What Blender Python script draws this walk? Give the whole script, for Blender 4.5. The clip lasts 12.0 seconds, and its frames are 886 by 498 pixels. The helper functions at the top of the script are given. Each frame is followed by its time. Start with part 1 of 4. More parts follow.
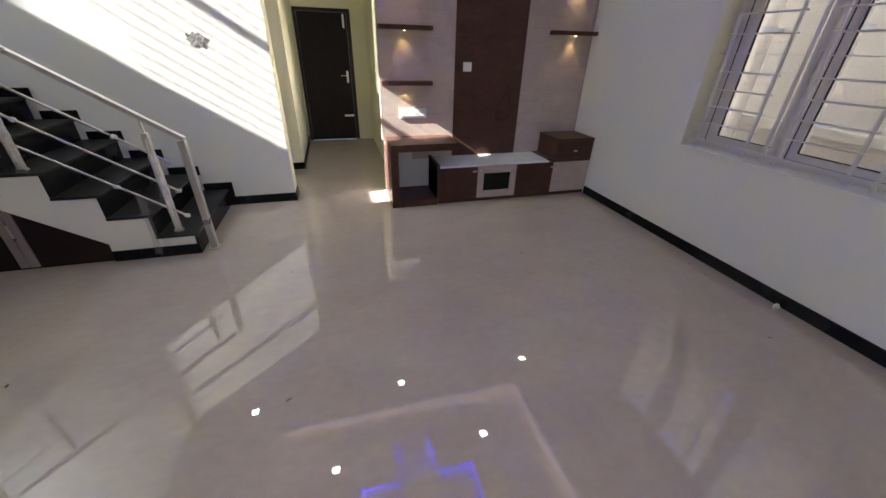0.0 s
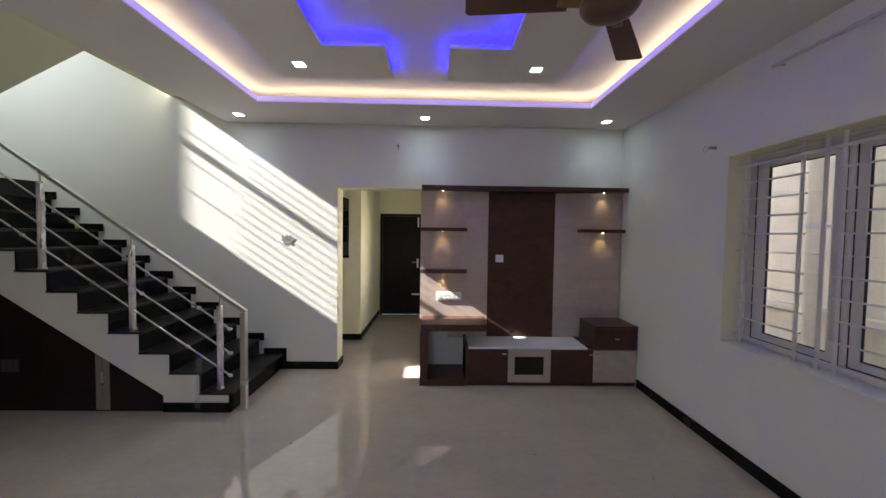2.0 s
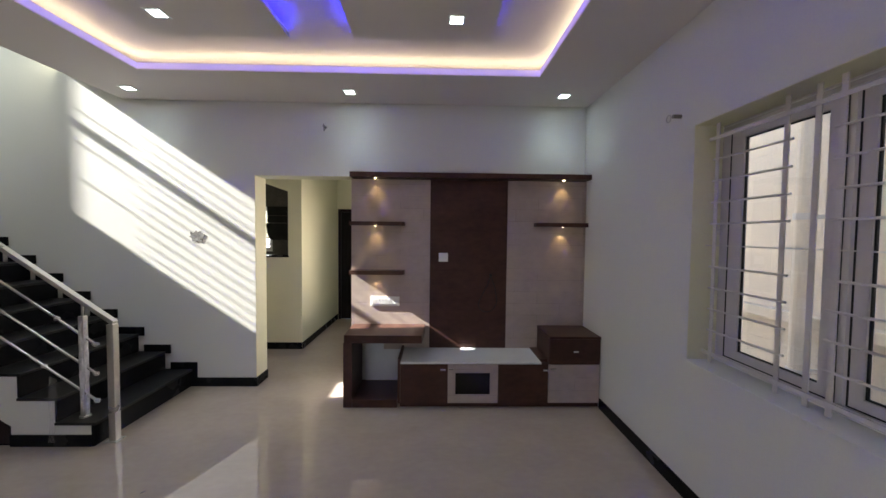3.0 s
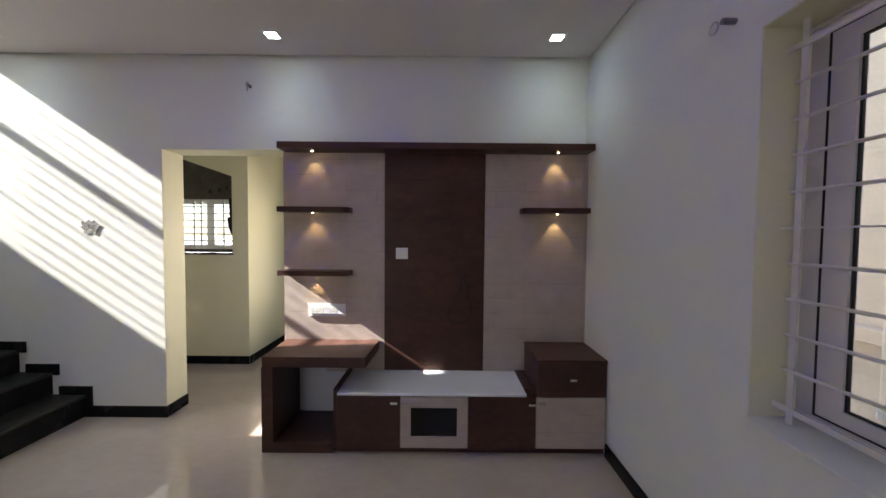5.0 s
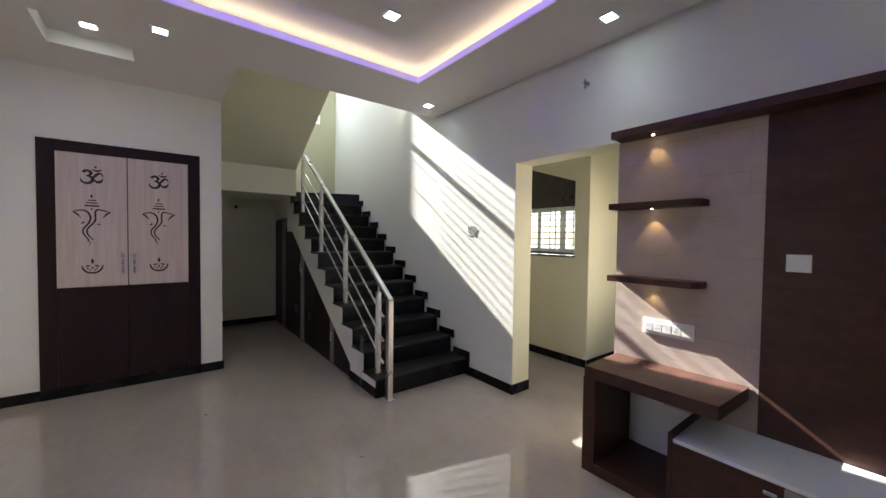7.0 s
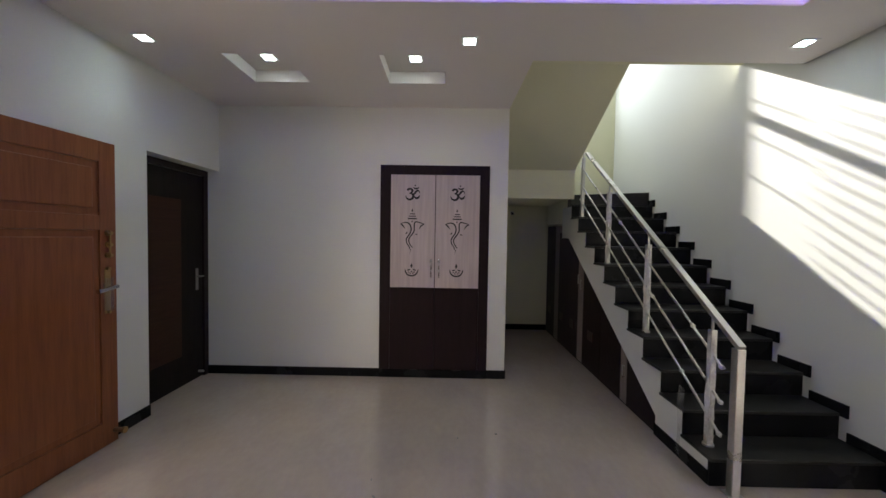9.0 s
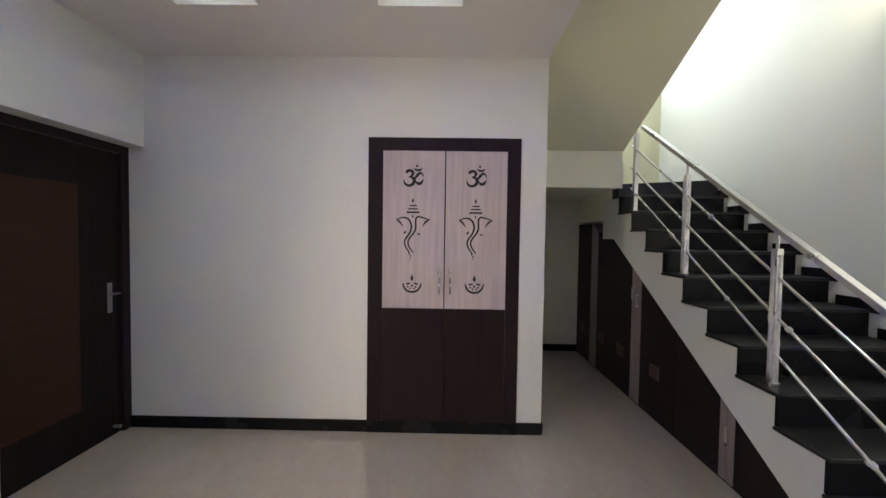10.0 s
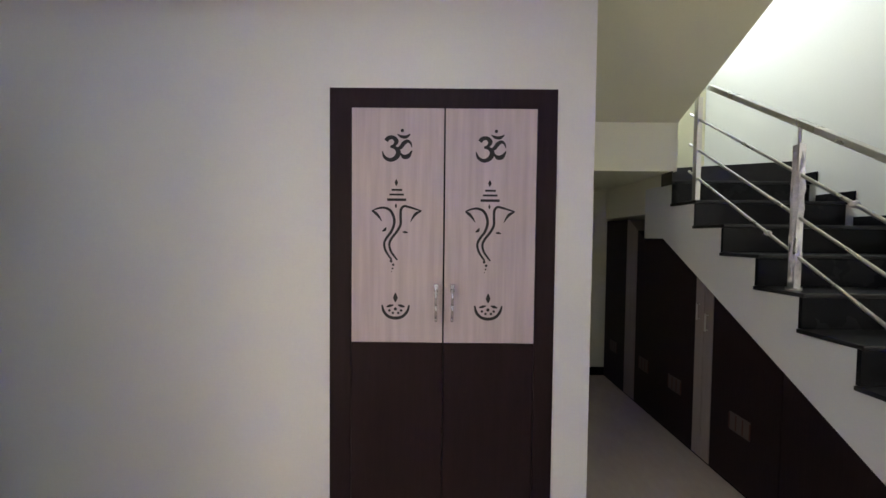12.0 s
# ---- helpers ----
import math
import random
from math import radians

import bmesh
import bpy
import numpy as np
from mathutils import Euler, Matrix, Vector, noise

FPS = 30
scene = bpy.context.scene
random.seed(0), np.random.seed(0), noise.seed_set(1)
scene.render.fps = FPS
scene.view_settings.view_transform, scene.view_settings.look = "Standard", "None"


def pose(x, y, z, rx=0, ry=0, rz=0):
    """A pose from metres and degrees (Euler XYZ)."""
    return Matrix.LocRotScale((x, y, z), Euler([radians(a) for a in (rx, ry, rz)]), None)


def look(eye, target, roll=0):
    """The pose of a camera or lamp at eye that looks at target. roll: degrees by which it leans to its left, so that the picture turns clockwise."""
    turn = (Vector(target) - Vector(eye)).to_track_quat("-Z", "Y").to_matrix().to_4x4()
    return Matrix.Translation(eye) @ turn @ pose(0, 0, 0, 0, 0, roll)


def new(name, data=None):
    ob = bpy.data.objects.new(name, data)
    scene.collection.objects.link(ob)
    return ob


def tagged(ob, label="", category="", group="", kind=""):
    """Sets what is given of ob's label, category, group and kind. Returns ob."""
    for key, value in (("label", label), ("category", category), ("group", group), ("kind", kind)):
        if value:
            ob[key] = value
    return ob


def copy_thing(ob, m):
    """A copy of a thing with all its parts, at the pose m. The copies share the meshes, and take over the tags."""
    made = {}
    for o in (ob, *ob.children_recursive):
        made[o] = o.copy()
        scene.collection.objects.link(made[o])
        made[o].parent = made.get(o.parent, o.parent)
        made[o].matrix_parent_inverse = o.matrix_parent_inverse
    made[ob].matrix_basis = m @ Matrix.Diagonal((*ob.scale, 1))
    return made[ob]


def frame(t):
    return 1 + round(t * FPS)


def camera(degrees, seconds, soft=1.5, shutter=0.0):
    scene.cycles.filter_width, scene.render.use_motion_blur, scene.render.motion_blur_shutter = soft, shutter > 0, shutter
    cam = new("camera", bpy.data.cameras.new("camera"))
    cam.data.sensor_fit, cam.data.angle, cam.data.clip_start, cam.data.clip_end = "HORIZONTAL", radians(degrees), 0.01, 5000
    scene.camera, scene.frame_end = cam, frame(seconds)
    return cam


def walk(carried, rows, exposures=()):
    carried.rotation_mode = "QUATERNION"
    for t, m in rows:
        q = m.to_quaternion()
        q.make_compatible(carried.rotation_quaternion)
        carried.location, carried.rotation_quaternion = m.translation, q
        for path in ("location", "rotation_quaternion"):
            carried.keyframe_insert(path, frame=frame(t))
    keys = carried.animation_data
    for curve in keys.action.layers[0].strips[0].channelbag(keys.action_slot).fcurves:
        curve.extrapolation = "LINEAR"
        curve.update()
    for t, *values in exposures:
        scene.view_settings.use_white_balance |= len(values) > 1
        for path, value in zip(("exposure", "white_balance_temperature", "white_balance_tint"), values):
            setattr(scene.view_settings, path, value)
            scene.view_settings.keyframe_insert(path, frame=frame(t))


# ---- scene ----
cam = camera(101.4, 12.0)
EXPOSURES = [(0, 3.32), (0.6, 3.3), (1.0, 3.25), (1.5, 2.90), (3.0, 2.92), (5.0, 2.97), (5.5, 3.05), (6.5, 3.05), (7.0, 2.90), (7.7, 2.66), (9.3, 3.05), (10.0, 3.50), (12, 3.46)]
PATH = [
    (0, (-0.032, -0.032, 1.499), (0.458, 1.647, 0.529), 1.5),
    (0.5, (0.24, -0.114, 1.504), (0.351, 1.646, 0.561), 1.2),
    (0.9, (0.347, -0.243, 1.584), (0.412, 1.63, 0.885), 1.3),
    (1, (0.366, -0.24, 1.596), (0.417, 1.682, 1.042), 0.8),
    (1.5, (0.396, -0.301, 1.6), (0.441, 1.695, 1.495), 0.9),
    (2, (0.602, -0.238, 1.597), (0.641, 1.761, 1.519), 0.8),
    (2.5, (0.914, 0.026, 1.574), (0.958, 2.024, 1.499), 0.4),
    (3, (1.258, 0.331, 1.558), (1.301, 2.329, 1.479), 0.6),
    (3.2, (1.36, 0.478, 1.541), (1.39, 2.476, 1.461), 0.6),
    (5, (1.66, 1.149, 1.477), (1.658, 3.148, 1.4), 0.5),
    (5.5, (1.665, 1.227, 1.445), (1.659, 3.225, 1.371), 0.4),
    (6, (1.672, 1.237, 1.462), (1.479, 3.226, 1.383), 0.3),
    (6.5, (1.658, 1.318, 1.461), (0.744, 3.095, 1.376), -0.0),
    (7, (1.687, 1.463, 1.435), (0.102, 2.681, 1.377), 0.7),
    (7.5, (1.753, 1.49, 1.441), (-0.181, 1.999, 1.391), 0.9),
    (7.7, (1.714, 1.428, 1.468), (-0.26, 1.742, 1.387), 1.4),
    (9.5, (0.509, 1.283, 1.501), (-1.49, 1.255, 1.436), 0.9),
    (10, (-0.082, 1.213, 1.5), (-2.081, 1.189, 1.438), 0.8),
    (10.5, (-0.568, 1.173, 1.517), (-2.567, 1.153, 1.445), 0.7),
    (11, (-0.826, 1.161, 1.512), (-2.825, 1.155, 1.448), 0.6),
    (11.5, (-0.881, 1.174, 1.502), (-2.881, 1.168, 1.443), 0.7),
    (12, (-0.976, 1.195, 1.501), (-2.975, 1.187, 1.437), 0.6),
]
walk(cam, [(t, look(eye, target, roll)) for t, eye, target, roll in PATH], EXPOSURES)

# ---- world and sun ----
SUN_WAY = Vector((1.0, 0.11, -0.665)).normalized()
world = bpy.data.worlds.new("sky")
scene.world = world
world.use_nodes = True
wn = world.node_tree
sky = wn.nodes.new("ShaderNodeTexSky")
sky.sky_type = "NISHITA"
sky.sun_disc = False
sky.sun_elevation = math.asin(-SUN_WAY.z)
sky.sun_rotation = math.atan2(-SUN_WAY.x, -SUN_WAY.y)
wn.links.new(sky.outputs[0], wn.nodes["Background"].inputs[0])
wn.nodes["Background"].inputs[1].default_value = 0.07
sun_data = bpy.data.lights.new("sun", "SUN")
sun_data.energy, sun_data.angle, sun_data.color = 5.0, radians(0.5), (1.0, 0.96, 0.89)
sun = new("sun", sun_data)
sun.matrix_world = look((-12, 0, 12), Vector((-12, 0, 12)) + SUN_WAY)


def area_lamp(name, eye, target, w, h, watts, color):
    d = bpy.data.lights.new(name, "AREA")
    d.shape, d.size, d.size_y, d.energy, d.color = "RECTANGLE", w, h, watts, color
    ob = new(name, d)
    ob.matrix_world = look(eye, target)
    return ob


def spot_lamp(name, eye, target, watts, color, degrees, blend=0.6, radius=0.01):
    d = bpy.data.lights.new(name, "SPOT")
    d.energy, d.color, d.spot_size, d.spot_blend, d.shadow_soft_size = watts, color, radians(degrees), blend, radius
    ob = new(name, d)
    ob.matrix_world = look(eye, target)
    return ob


# daylight of the stairwell window, of the open front door and of the corridor window
area_lamp("stair_window_daylight", (-4.90, 2.85, 4.3), (-3.3, 3.1, 3.0), 0.9, 1.4, 8.5, (0.84, 0.93, 1.0))
area_lamp("front_door_daylight", (-0.16, -1.30, 1.1), (-0.16, 0.5, 1.0), 1.0, 2.0, 0.3, (0.95, 0.97, 1.0))

area_lamp("corridor_window_daylight", (0.80, 5.30, 1.5), (-0.5, 5.30, 1.3), 1.0, 1.1, 0.17, (1.0, 0.98, 0.93))

# ---- materials ----


def material(name, color, rough=0.5, metal=0.0, spread=0.06, fine=60.0, broad=1.5, bump=0.05, stretch=(1, 1, 1), tone=None,
             coat=0.0, rough_spread=0.08, amount=0.5, spec=0.5):
    """A painted, stone, wood or metal surface with grain at two scales."""
    m = bpy.data.materials.new(name)
    m.use_nodes = True
    nt = m.node_tree
    bsdf = nt.nodes["Principled BSDF"]
    tex = nt.nodes.new("ShaderNodeTexCoord")
    mapping = nt.nodes.new("ShaderNodeMapping")
    mapping.inputs["Scale"].default_value = stretch
    nt.links.new(tex.outputs["Object"], mapping.inputs[0])

    def noise_at(scale, detail):
        n = nt.nodes.new("ShaderNodeTexNoise")
        n.inputs["Scale"].default_value, n.inputs["Detail"].default_value = scale, detail
        nt.links.new(mapping.outputs[0], n.inputs["Vector"])
        return n

    n1, n2 = noise_at(fine, 6), noise_at(broad, 4)
    tone = tone or tuple(c * (1 - 3 * spread) for c in color)
    light = tuple(min(1, c * (1 + spread)) for c in color)
    ramp = nt.nodes.new("ShaderNodeValToRGB")
    ramp.color_ramp.elements[0].position, ramp.color_ramp.elements[1].position = 0.5 - amount * 0.5, 0.5 + amount * 0.5
    ramp.color_ramp.elements[0].color, ramp.color_ramp.elements[1].color = (*tone, 1), (*light, 1)
    mix = nt.nodes.new("ShaderNodeMath")
    mix.operation = "ADD"
    half1, half2 = nt.nodes.new("ShaderNodeMath"), nt.nodes.new("ShaderNodeMath")
    for h, n, k in ((half1, n1, 0.45), (half2, n2, 0.55)):
        h.operation = "MULTIPLY"
        h.inputs[1].default_value = k
        nt.links.new(n.outputs["Fac"], h.inputs[0])
    nt.links.new(half1.outputs[0], mix.inputs[0])
    nt.links.new(half2.outputs[0], mix.inputs[1])
    nt.links.new(mix.outputs[0], ramp.inputs[0])
    nt.links.new(ramp.outputs[0], bsdf.inputs["Base Color"])
    r = nt.nodes.new("ShaderNodeMapRange")
    r.inputs["To Min"].default_value, r.inputs["To Max"].default_value = max(0.02, rough - rough_spread), min(1, rough + rough_spread)
    nt.links.new(n2.outputs["Fac"], r.inputs[0])
    nt.links.new(r.outputs[0], bsdf.inputs["Roughness"])
    bsdf.inputs["Metallic"].default_value = metal
    bsdf.inputs["Specular IOR Level"].default_value = spec
    bsdf.inputs["Coat Weight"].default_value = coat
    if bump:
        b = nt.nodes.new("ShaderNodeBump")
        b.inputs["Strength"].default_value, b.inputs["Distance"].default_value = bump, 0.01
        nt.links.new(n1.outputs["Fac"], b.inputs["Height"])
        nt.links.new(b.outputs[0], bsdf.inputs["Normal"])
    return m


def glow(name, color, strength):
    m = bpy.data.materials.new(name)
    m.use_nodes = True
    b = m.node_tree.nodes["Principled BSDF"]
    b.inputs["Base Color"].default_value = (0.8, 0.8, 0.8, 1)
    b.inputs["Emission Color"].default_value = (*color, 1)
    b.inputs["Emission Strength"].default_value = strength
    return m


def glass(name, tint=(1, 1, 1), rough=0.0):
    m = bpy.data.materials.new(name)
    m.use_nodes = True
    b = m.node_tree.nodes["Principled BSDF"]
    b.inputs["Base Color"].default_value = (*tint, 1)
    b.inputs["Roughness"].default_value = rough
    b.inputs["Transmission Weight"].default_value = 1.0
    b.inputs["IOR"].default_value = 1.45
    return m


WALL = material("white_wall_paint", (0.765, 0.768, 0.726), 0.6, spread=0.02, fine=90, broad=0.8, bump=0.03)
CREAM = material("cream_wall_paint", (0.78, 0.76, 0.56), 0.6, spread=0.02, fine=90, broad=0.8, bump=0.03)
# cream paint made paler; bounced light on beam and landing put into the colour
CREAM_LIT = material("brightened_cream_paint", (0.88, 0.86, 0.66), 0.6, spread=0.02, fine=90, broad=0.8, bump=0.03)
CEIL = material("ceiling_paint", (0.79, 0.745, 0.725), 0.7, spread=0.015, fine=120, broad=1.2, bump=0.015)
FLOOR = material("polished_beige_floor_tile", (0.50, 0.425, 0.365), 0.005, spread=0.03, fine=14.0, broad=2.6, bump=0.0, stretch=(1, 1.6, 1),
                 tone=(0.43, 0.362, 0.31), rough_spread=0.002, amount=0.45, spec=0.9)
GRANITE = material("black_granite", (0.014, 0.014, 0.015), 0.26, spread=0.2, fine=180, broad=3, bump=0.02, tone=(0.005, 0.005, 0.006), spec=0.12)
GRANITE_TOP = material("dusty_black_granite", (0.024, 0.0235, 0.0235), 0.36, spread=0.25, fine=22, broad=4, bump=0.02, tone=(0.006, 0.006, 0.006), spec=0.3)
WENGE = material("dark_brown_laminate", (0.022, 0.012, 0.0135), 0.42, spread=0.1, fine=14, broad=3, bump=0.06, stretch=(9, 9, 0.7), tone=(0.014, 0.007, 0.0075), spec=0.2)
def blocked(m, w, h, dark):
    """Lays faint staggered block seams over a laminate."""
    nt = m.node_tree
    bsdf = nt.nodes["Principled BSDF"]
    base = bsdf.inputs["Base Color"].links[0].from_socket
    tex, sep, com = nt.nodes.new("ShaderNodeTexCoord"), nt.nodes.new("ShaderNodeSeparateXYZ"), nt.nodes.new("ShaderNodeCombineXYZ")
    nt.links.new(tex.outputs["Object"], sep.inputs[0])
    nt.links.new(sep.outputs["X"], com.inputs["X"])
    nt.links.new(sep.outputs["Z"], com.inputs["Y"])
    brick = nt.nodes.new("ShaderNodeTexBrick")
    brick.inputs["Scale"].default_value, brick.inputs["Mortar Size"].default_value, brick.inputs["Mortar Smooth"].default_value = 1.0, 0.0035, 1.0
    brick.inputs["Brick Width"].default_value, brick.inputs["Row Height"].default_value = w, h
    brick.inputs["Color1"].default_value, brick.inputs["Color2"].default_value, brick.inputs["Mortar"].default_value = (1, 1, 1, 1), (0.90, 0.90, 0.90, 1), (dark, dark, dark, 1)
    nt.links.new(com.outputs[0], brick.inputs["Vector"])
    patchy = nt.nodes.new("ShaderNodeTexNoise")
    patchy.inputs["Scale"].default_value = 5
    nt.links.new(tex.outputs["Object"], patchy.inputs["Vector"])
    fade = nt.nodes.new("ShaderNodeMapRange")
    fade.inputs["From Min"].default_value, fade.inputs["From Max"].default_value = 0.42, 0.62
    nt.links.new(patchy.outputs["Fac"], fade.inputs[0])
    mul = nt.nodes.new("ShaderNodeMix")
    mul.data_type, mul.blend_type = "RGBA", "MULTIPLY"
    nt.links.new(fade.outputs[0], mul.inputs[0])
    nt.links.new(base, mul.inputs[6])
    nt.links.new(brick.outputs["Color"], mul.inputs[7])
    nt.links.new(mul.outputs[2], bsdf.inputs["Base Color"])
    return m


UNIT_LIGHT = blocked(material("greige_textured_laminate", (0.53, 0.44, 0.39), 0.5, spread=0.05, fine=13, broad=3, bump=0.05, stretch=(1, 1, 1.5), tone=(0.43, 0.352, 0.312), spec=0.35), 0.46, 0.118, 0.70)
UNIT = blocked(material("brown_textured_laminate", (0.095, 0.045, 0.034), 0.36, spread=0.1, fine=14, broad=3, bump=0.08, stretch=(1, 1, 1.8), tone=(0.048, 0.024, 0.019), spec=0.2), 0.40, 0.10, 0.7)
PALE = material("pale_wood_laminate", (0.57, 0.485, 0.48), 0.45, spread=0.05, fine=8, broad=4, bump=0.04, stretch=(5, 5, 0.3), tone=(0.43, 0.362, 0.355))
STONE = material("white_quartz", (0.78, 0.79, 0.82), 0.15, spread=0.03, fine=60, broad=6, bump=0.01)
STEEL = material("brushed_steel", (0.62, 0.61, 0.59), 0.3, 0.9, spread=0.06, fine=40, broad=6, bump=0.05, rough_spread=0.12)
CHROME = material("chrome", (0.66, 0.65, 0.68), 0.22, 1.0, spread=0.03, fine=30, broad=6, bump=0.0)
BRASS = material("antique_brass", (0.42, 0.28, 0.13), 0.35, 0.9, spread=0.1, fine=60, broad=9, bump=0.05)
PVC = material("white_pvc", (0.66, 0.625, 0.62), 0.3, spread=0.02, fine=80, broad=4, bump=0.01)
IRON = material("white_enamelled_iron", (0.68, 0.65, 0.64), 0.4, spread=0.04, fine=90, broad=6, bump=0.04)
PLASTIC = material("white_switch_plastic", (0.80, 0.80, 0.80), 0.3, spread=0.02, fine=60, broad=4, bump=0.0)
RUBBER = material("black_rubber", (0.012, 0.012, 0.012), 0.6, spread=0.1, fine=60, broad=4, bump=0.02)
TEAK = material("varnished_teak", (0.30, 0.10, 0.036), 0.32, spread=0.08, fine=10, broad=3, bump=0.05, stretch=(9, 9, 0.6), tone=(0.17, 0.052, 0.018))
DOOR_DARK = material("near_black_door_laminate", (0.020, 0.015, 0.014), 0.38, spread=0.1, fine=14, broad=3, bump=0.05, stretch=(9, 9, 0.7), tone=(0.008, 0.006, 0.005), spec=0.1)
DOOR_BROWN = material("walnut_door_laminate", (0.050, 0.022, 0.013), 0.4, spread=0.1, fine=12, broad=3, bump=0.05, stretch=(0.7, 0.7, 12), tone=(0.03, 0.012, 0.007), spec=0.15)
FAN_BROWN = material("brown_metallic_enamel", (0.15, 0.085, 0.06), 0.3, 0.4, spread=0.06, fine=60, broad=4, bump=0.0)
WRAP = material("clinging_plastic_film", (0.78, 0.77, 0.75), 0.22, 0.0, spread=0.15, fine=45, broad=14, bump=0.6)
FILM = material("thin_clear_film", (0.60, 0.59, 0.60), 0.25, 0.0, spread=0.1, fine=45, broad=14, bump=0.5)
FILM.node_tree.nodes["Principled BSDF"].inputs["Alpha"].default_value = 0.22
OUTER = material("cream_outer_plaster", (0.82, 0.72, 0.615), 0.75, spread=0.05, fine=40, broad=1.0, bump=0.1)
PAVING = material("grey_paving", (0.33, 0.31, 0.28), 0.7, spread=0.08, fine=25, broad=1, bump=0.1)
PATCH = material("grey_cement", (0.25, 0.245, 0.235), 0.8, spread=0.15, fine=60, broad=14, bump=0.5)
STRIP = material("taupe_laminate", (0.30, 0.25, 0.232), 0.5, spread=0.05, fine=14, broad=3, bump=0.05, stretch=(6, 6, 0.6), tone=(0.23, 0.19, 0.178))
VENT = material("brown_vent_plastic", (0.085, 0.066, 0.06), 0.5, spread=0.06, fine=60, broad=6, bump=0.02)
HOOK = material("grey_hook_metal", (0.30, 0.29, 0.28), 0.45, 0.5, spread=0.1, fine=60, broad=9, bump=0.05)
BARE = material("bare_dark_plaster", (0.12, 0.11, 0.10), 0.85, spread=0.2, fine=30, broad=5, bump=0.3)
# whiter than white_pvc: bloom round the far window is put into the colour
PVC_WHITE = material("brightened_white_pvc", (0.80, 0.80, 0.80), 0.3, spread=0.02, fine=80, broad=4, bump=0.01)
BLACK_GLOSS = material("black_glossy_enamel", (0.008, 0.007, 0.007), 0.35, spread=0.1, fine=60, broad=6, bump=0.01, spec=0.2)
GLASS = glass("clear_window_glass")
DARK_GLASS = glass("smoked_glass", (0.32, 0.32, 0.33))
LAMP = glow("lamp_diffuser_glow", (0.80, 1.0, 0.97), 4.2)
LAMP_WARM = glow("warm_spot_glow", (1.0, 0.78, 0.42), 9.0)
LED_WARM = glow("warm_led_strip", (1.0, 0.84, 0.60), 1.6)
LED_BLUE = glow("blue_led_strip", (0.003, 0.001, 1.0), 6.0)
LED_BLUE_SOFT = glow("soft_blue_led_strip", (0.01, 0.004, 1.0), 1.2)
LED_VIOLET = glow("violet_led_strip", (0.40, 0.26, 1.0), 0.08)

# ---- mesh helpers ----


def block(bm, x0, x1, y0, y1, z0, z1, bevel=0.0):
    """A box between two corners, its edges rounded by bevel."""
    c = ((x0 + x1) / 2, (y0 + y1) / 2, (z0 + z1) / 2)
    s = (abs(x1 - x0), abs(y1 - y0), abs(z1 - z0), 1)
    made = bmesh.ops.create_cube(bm, size=1, matrix=Matrix.Translation(c) @ Matrix.Diagonal(s))
    if bevel:
        edges = list({e for v in made["verts"] for e in v.link_edges})
        bmesh.ops.bevel(bm, geom=edges, offset=bevel, segments=2, affect="EDGES", profile=0.5)


def rod(bm, a, b, r, sides=12, r2=None):
    """A round bar from a to b."""
    a, b = Vector(a), Vector(b)
    d = b - a
    m = Matrix.Translation((a + b) / 2) @ d.to_track_quat("Z", "Y").to_matrix().to_4x4()
    bmesh.ops.create_cone(bm, cap_ends=True, segments=sides, radius1=r, radius2=r if r2 is None else r2, depth=d.length, matrix=m)


def bar(bm, a, b, w, h, bevel=0.003, up=(0, 0, 1)):
    """A square bar from a to b, w wide across and h high."""
    a, b = Vector(a), Vector(b)
    d = (b - a).normalized()
    side = d.cross(Vector(up)).normalized()
    top = side.cross(d)
    m = Matrix((side, d, top)).transposed().to_4x4()
    m.translation = (a + b) / 2
    made = bmesh.ops.create_cube(bm, size=1, matrix=m @ Matrix.Diagonal((w, (b - a).length, h, 1)))
    if bevel:
        bmesh.ops.bevel(bm, geom=list({e for v in made["verts"] for e in v.link_edges}), offset=bevel, segments=2, affect="EDGES", profile=0.5)


def prism(bm, outline, axis, lo, hi):
    """An outline of (u, v) pairs pushed along axis: for y the pairs are (x, z), for x (y, z), for z (x, y)."""
    def at(u, v, w):
        return {"y": (u, w, v), "x": (w, u, v), "z": (u, v, w)}[axis]
    a = [bm.verts.new(at(u, v, lo)) for u, v in outline]
    b = [bm.verts.new(at(u, v, hi)) for u, v in outline]
    n = len(outline)
    bm.faces.new(a)
    bm.faces.new(b[::-1])
    for i in range(n):
        bm.faces.new((a[i], b[i], b[(i + 1) % n], a[(i + 1) % n]))
    bmesh.ops.recalc_face_normals(bm, faces=bm.faces)


def finish(name, bm, mat, smooth=False):
    me = bpy.data.meshes.new(name)
    bm.to_mesh(me)
    bm.free()
    me.materials.append(mat)
    if smooth:
        for p in me.polygons:
            p.use_smooth = True
    return me


def structure(name, bm, mat, label, category):
    return tagged(new(name, finish(name, bm, mat)), label, category, kind="structure")


def thing(name, base, label, category, group="", kind=""):
    ob = new(name)
    ob.empty_display_size = 0.1
    ob.location = base
    return tagged(ob, label, category, group, kind)


def part(name, bm, mat, parent, label="", smooth=False):
    """One mesh under a thing or a part; bm is in world places."""
    base = Vector((0, 0, 0))
    up = parent
    while up:
        base += up.location
        up = up.parent
    bmesh.ops.translate(bm, verts=bm.verts, vec=-base)
    ob = new(name, finish(name, bm, mat, smooth))
    ob.parent = parent
    return tagged(ob, label)


def boxes(*specs, bevel=0.0):
    bm = bmesh.new()
    for s in specs:
        block(bm, *s, bevel=bevel)
    return bm


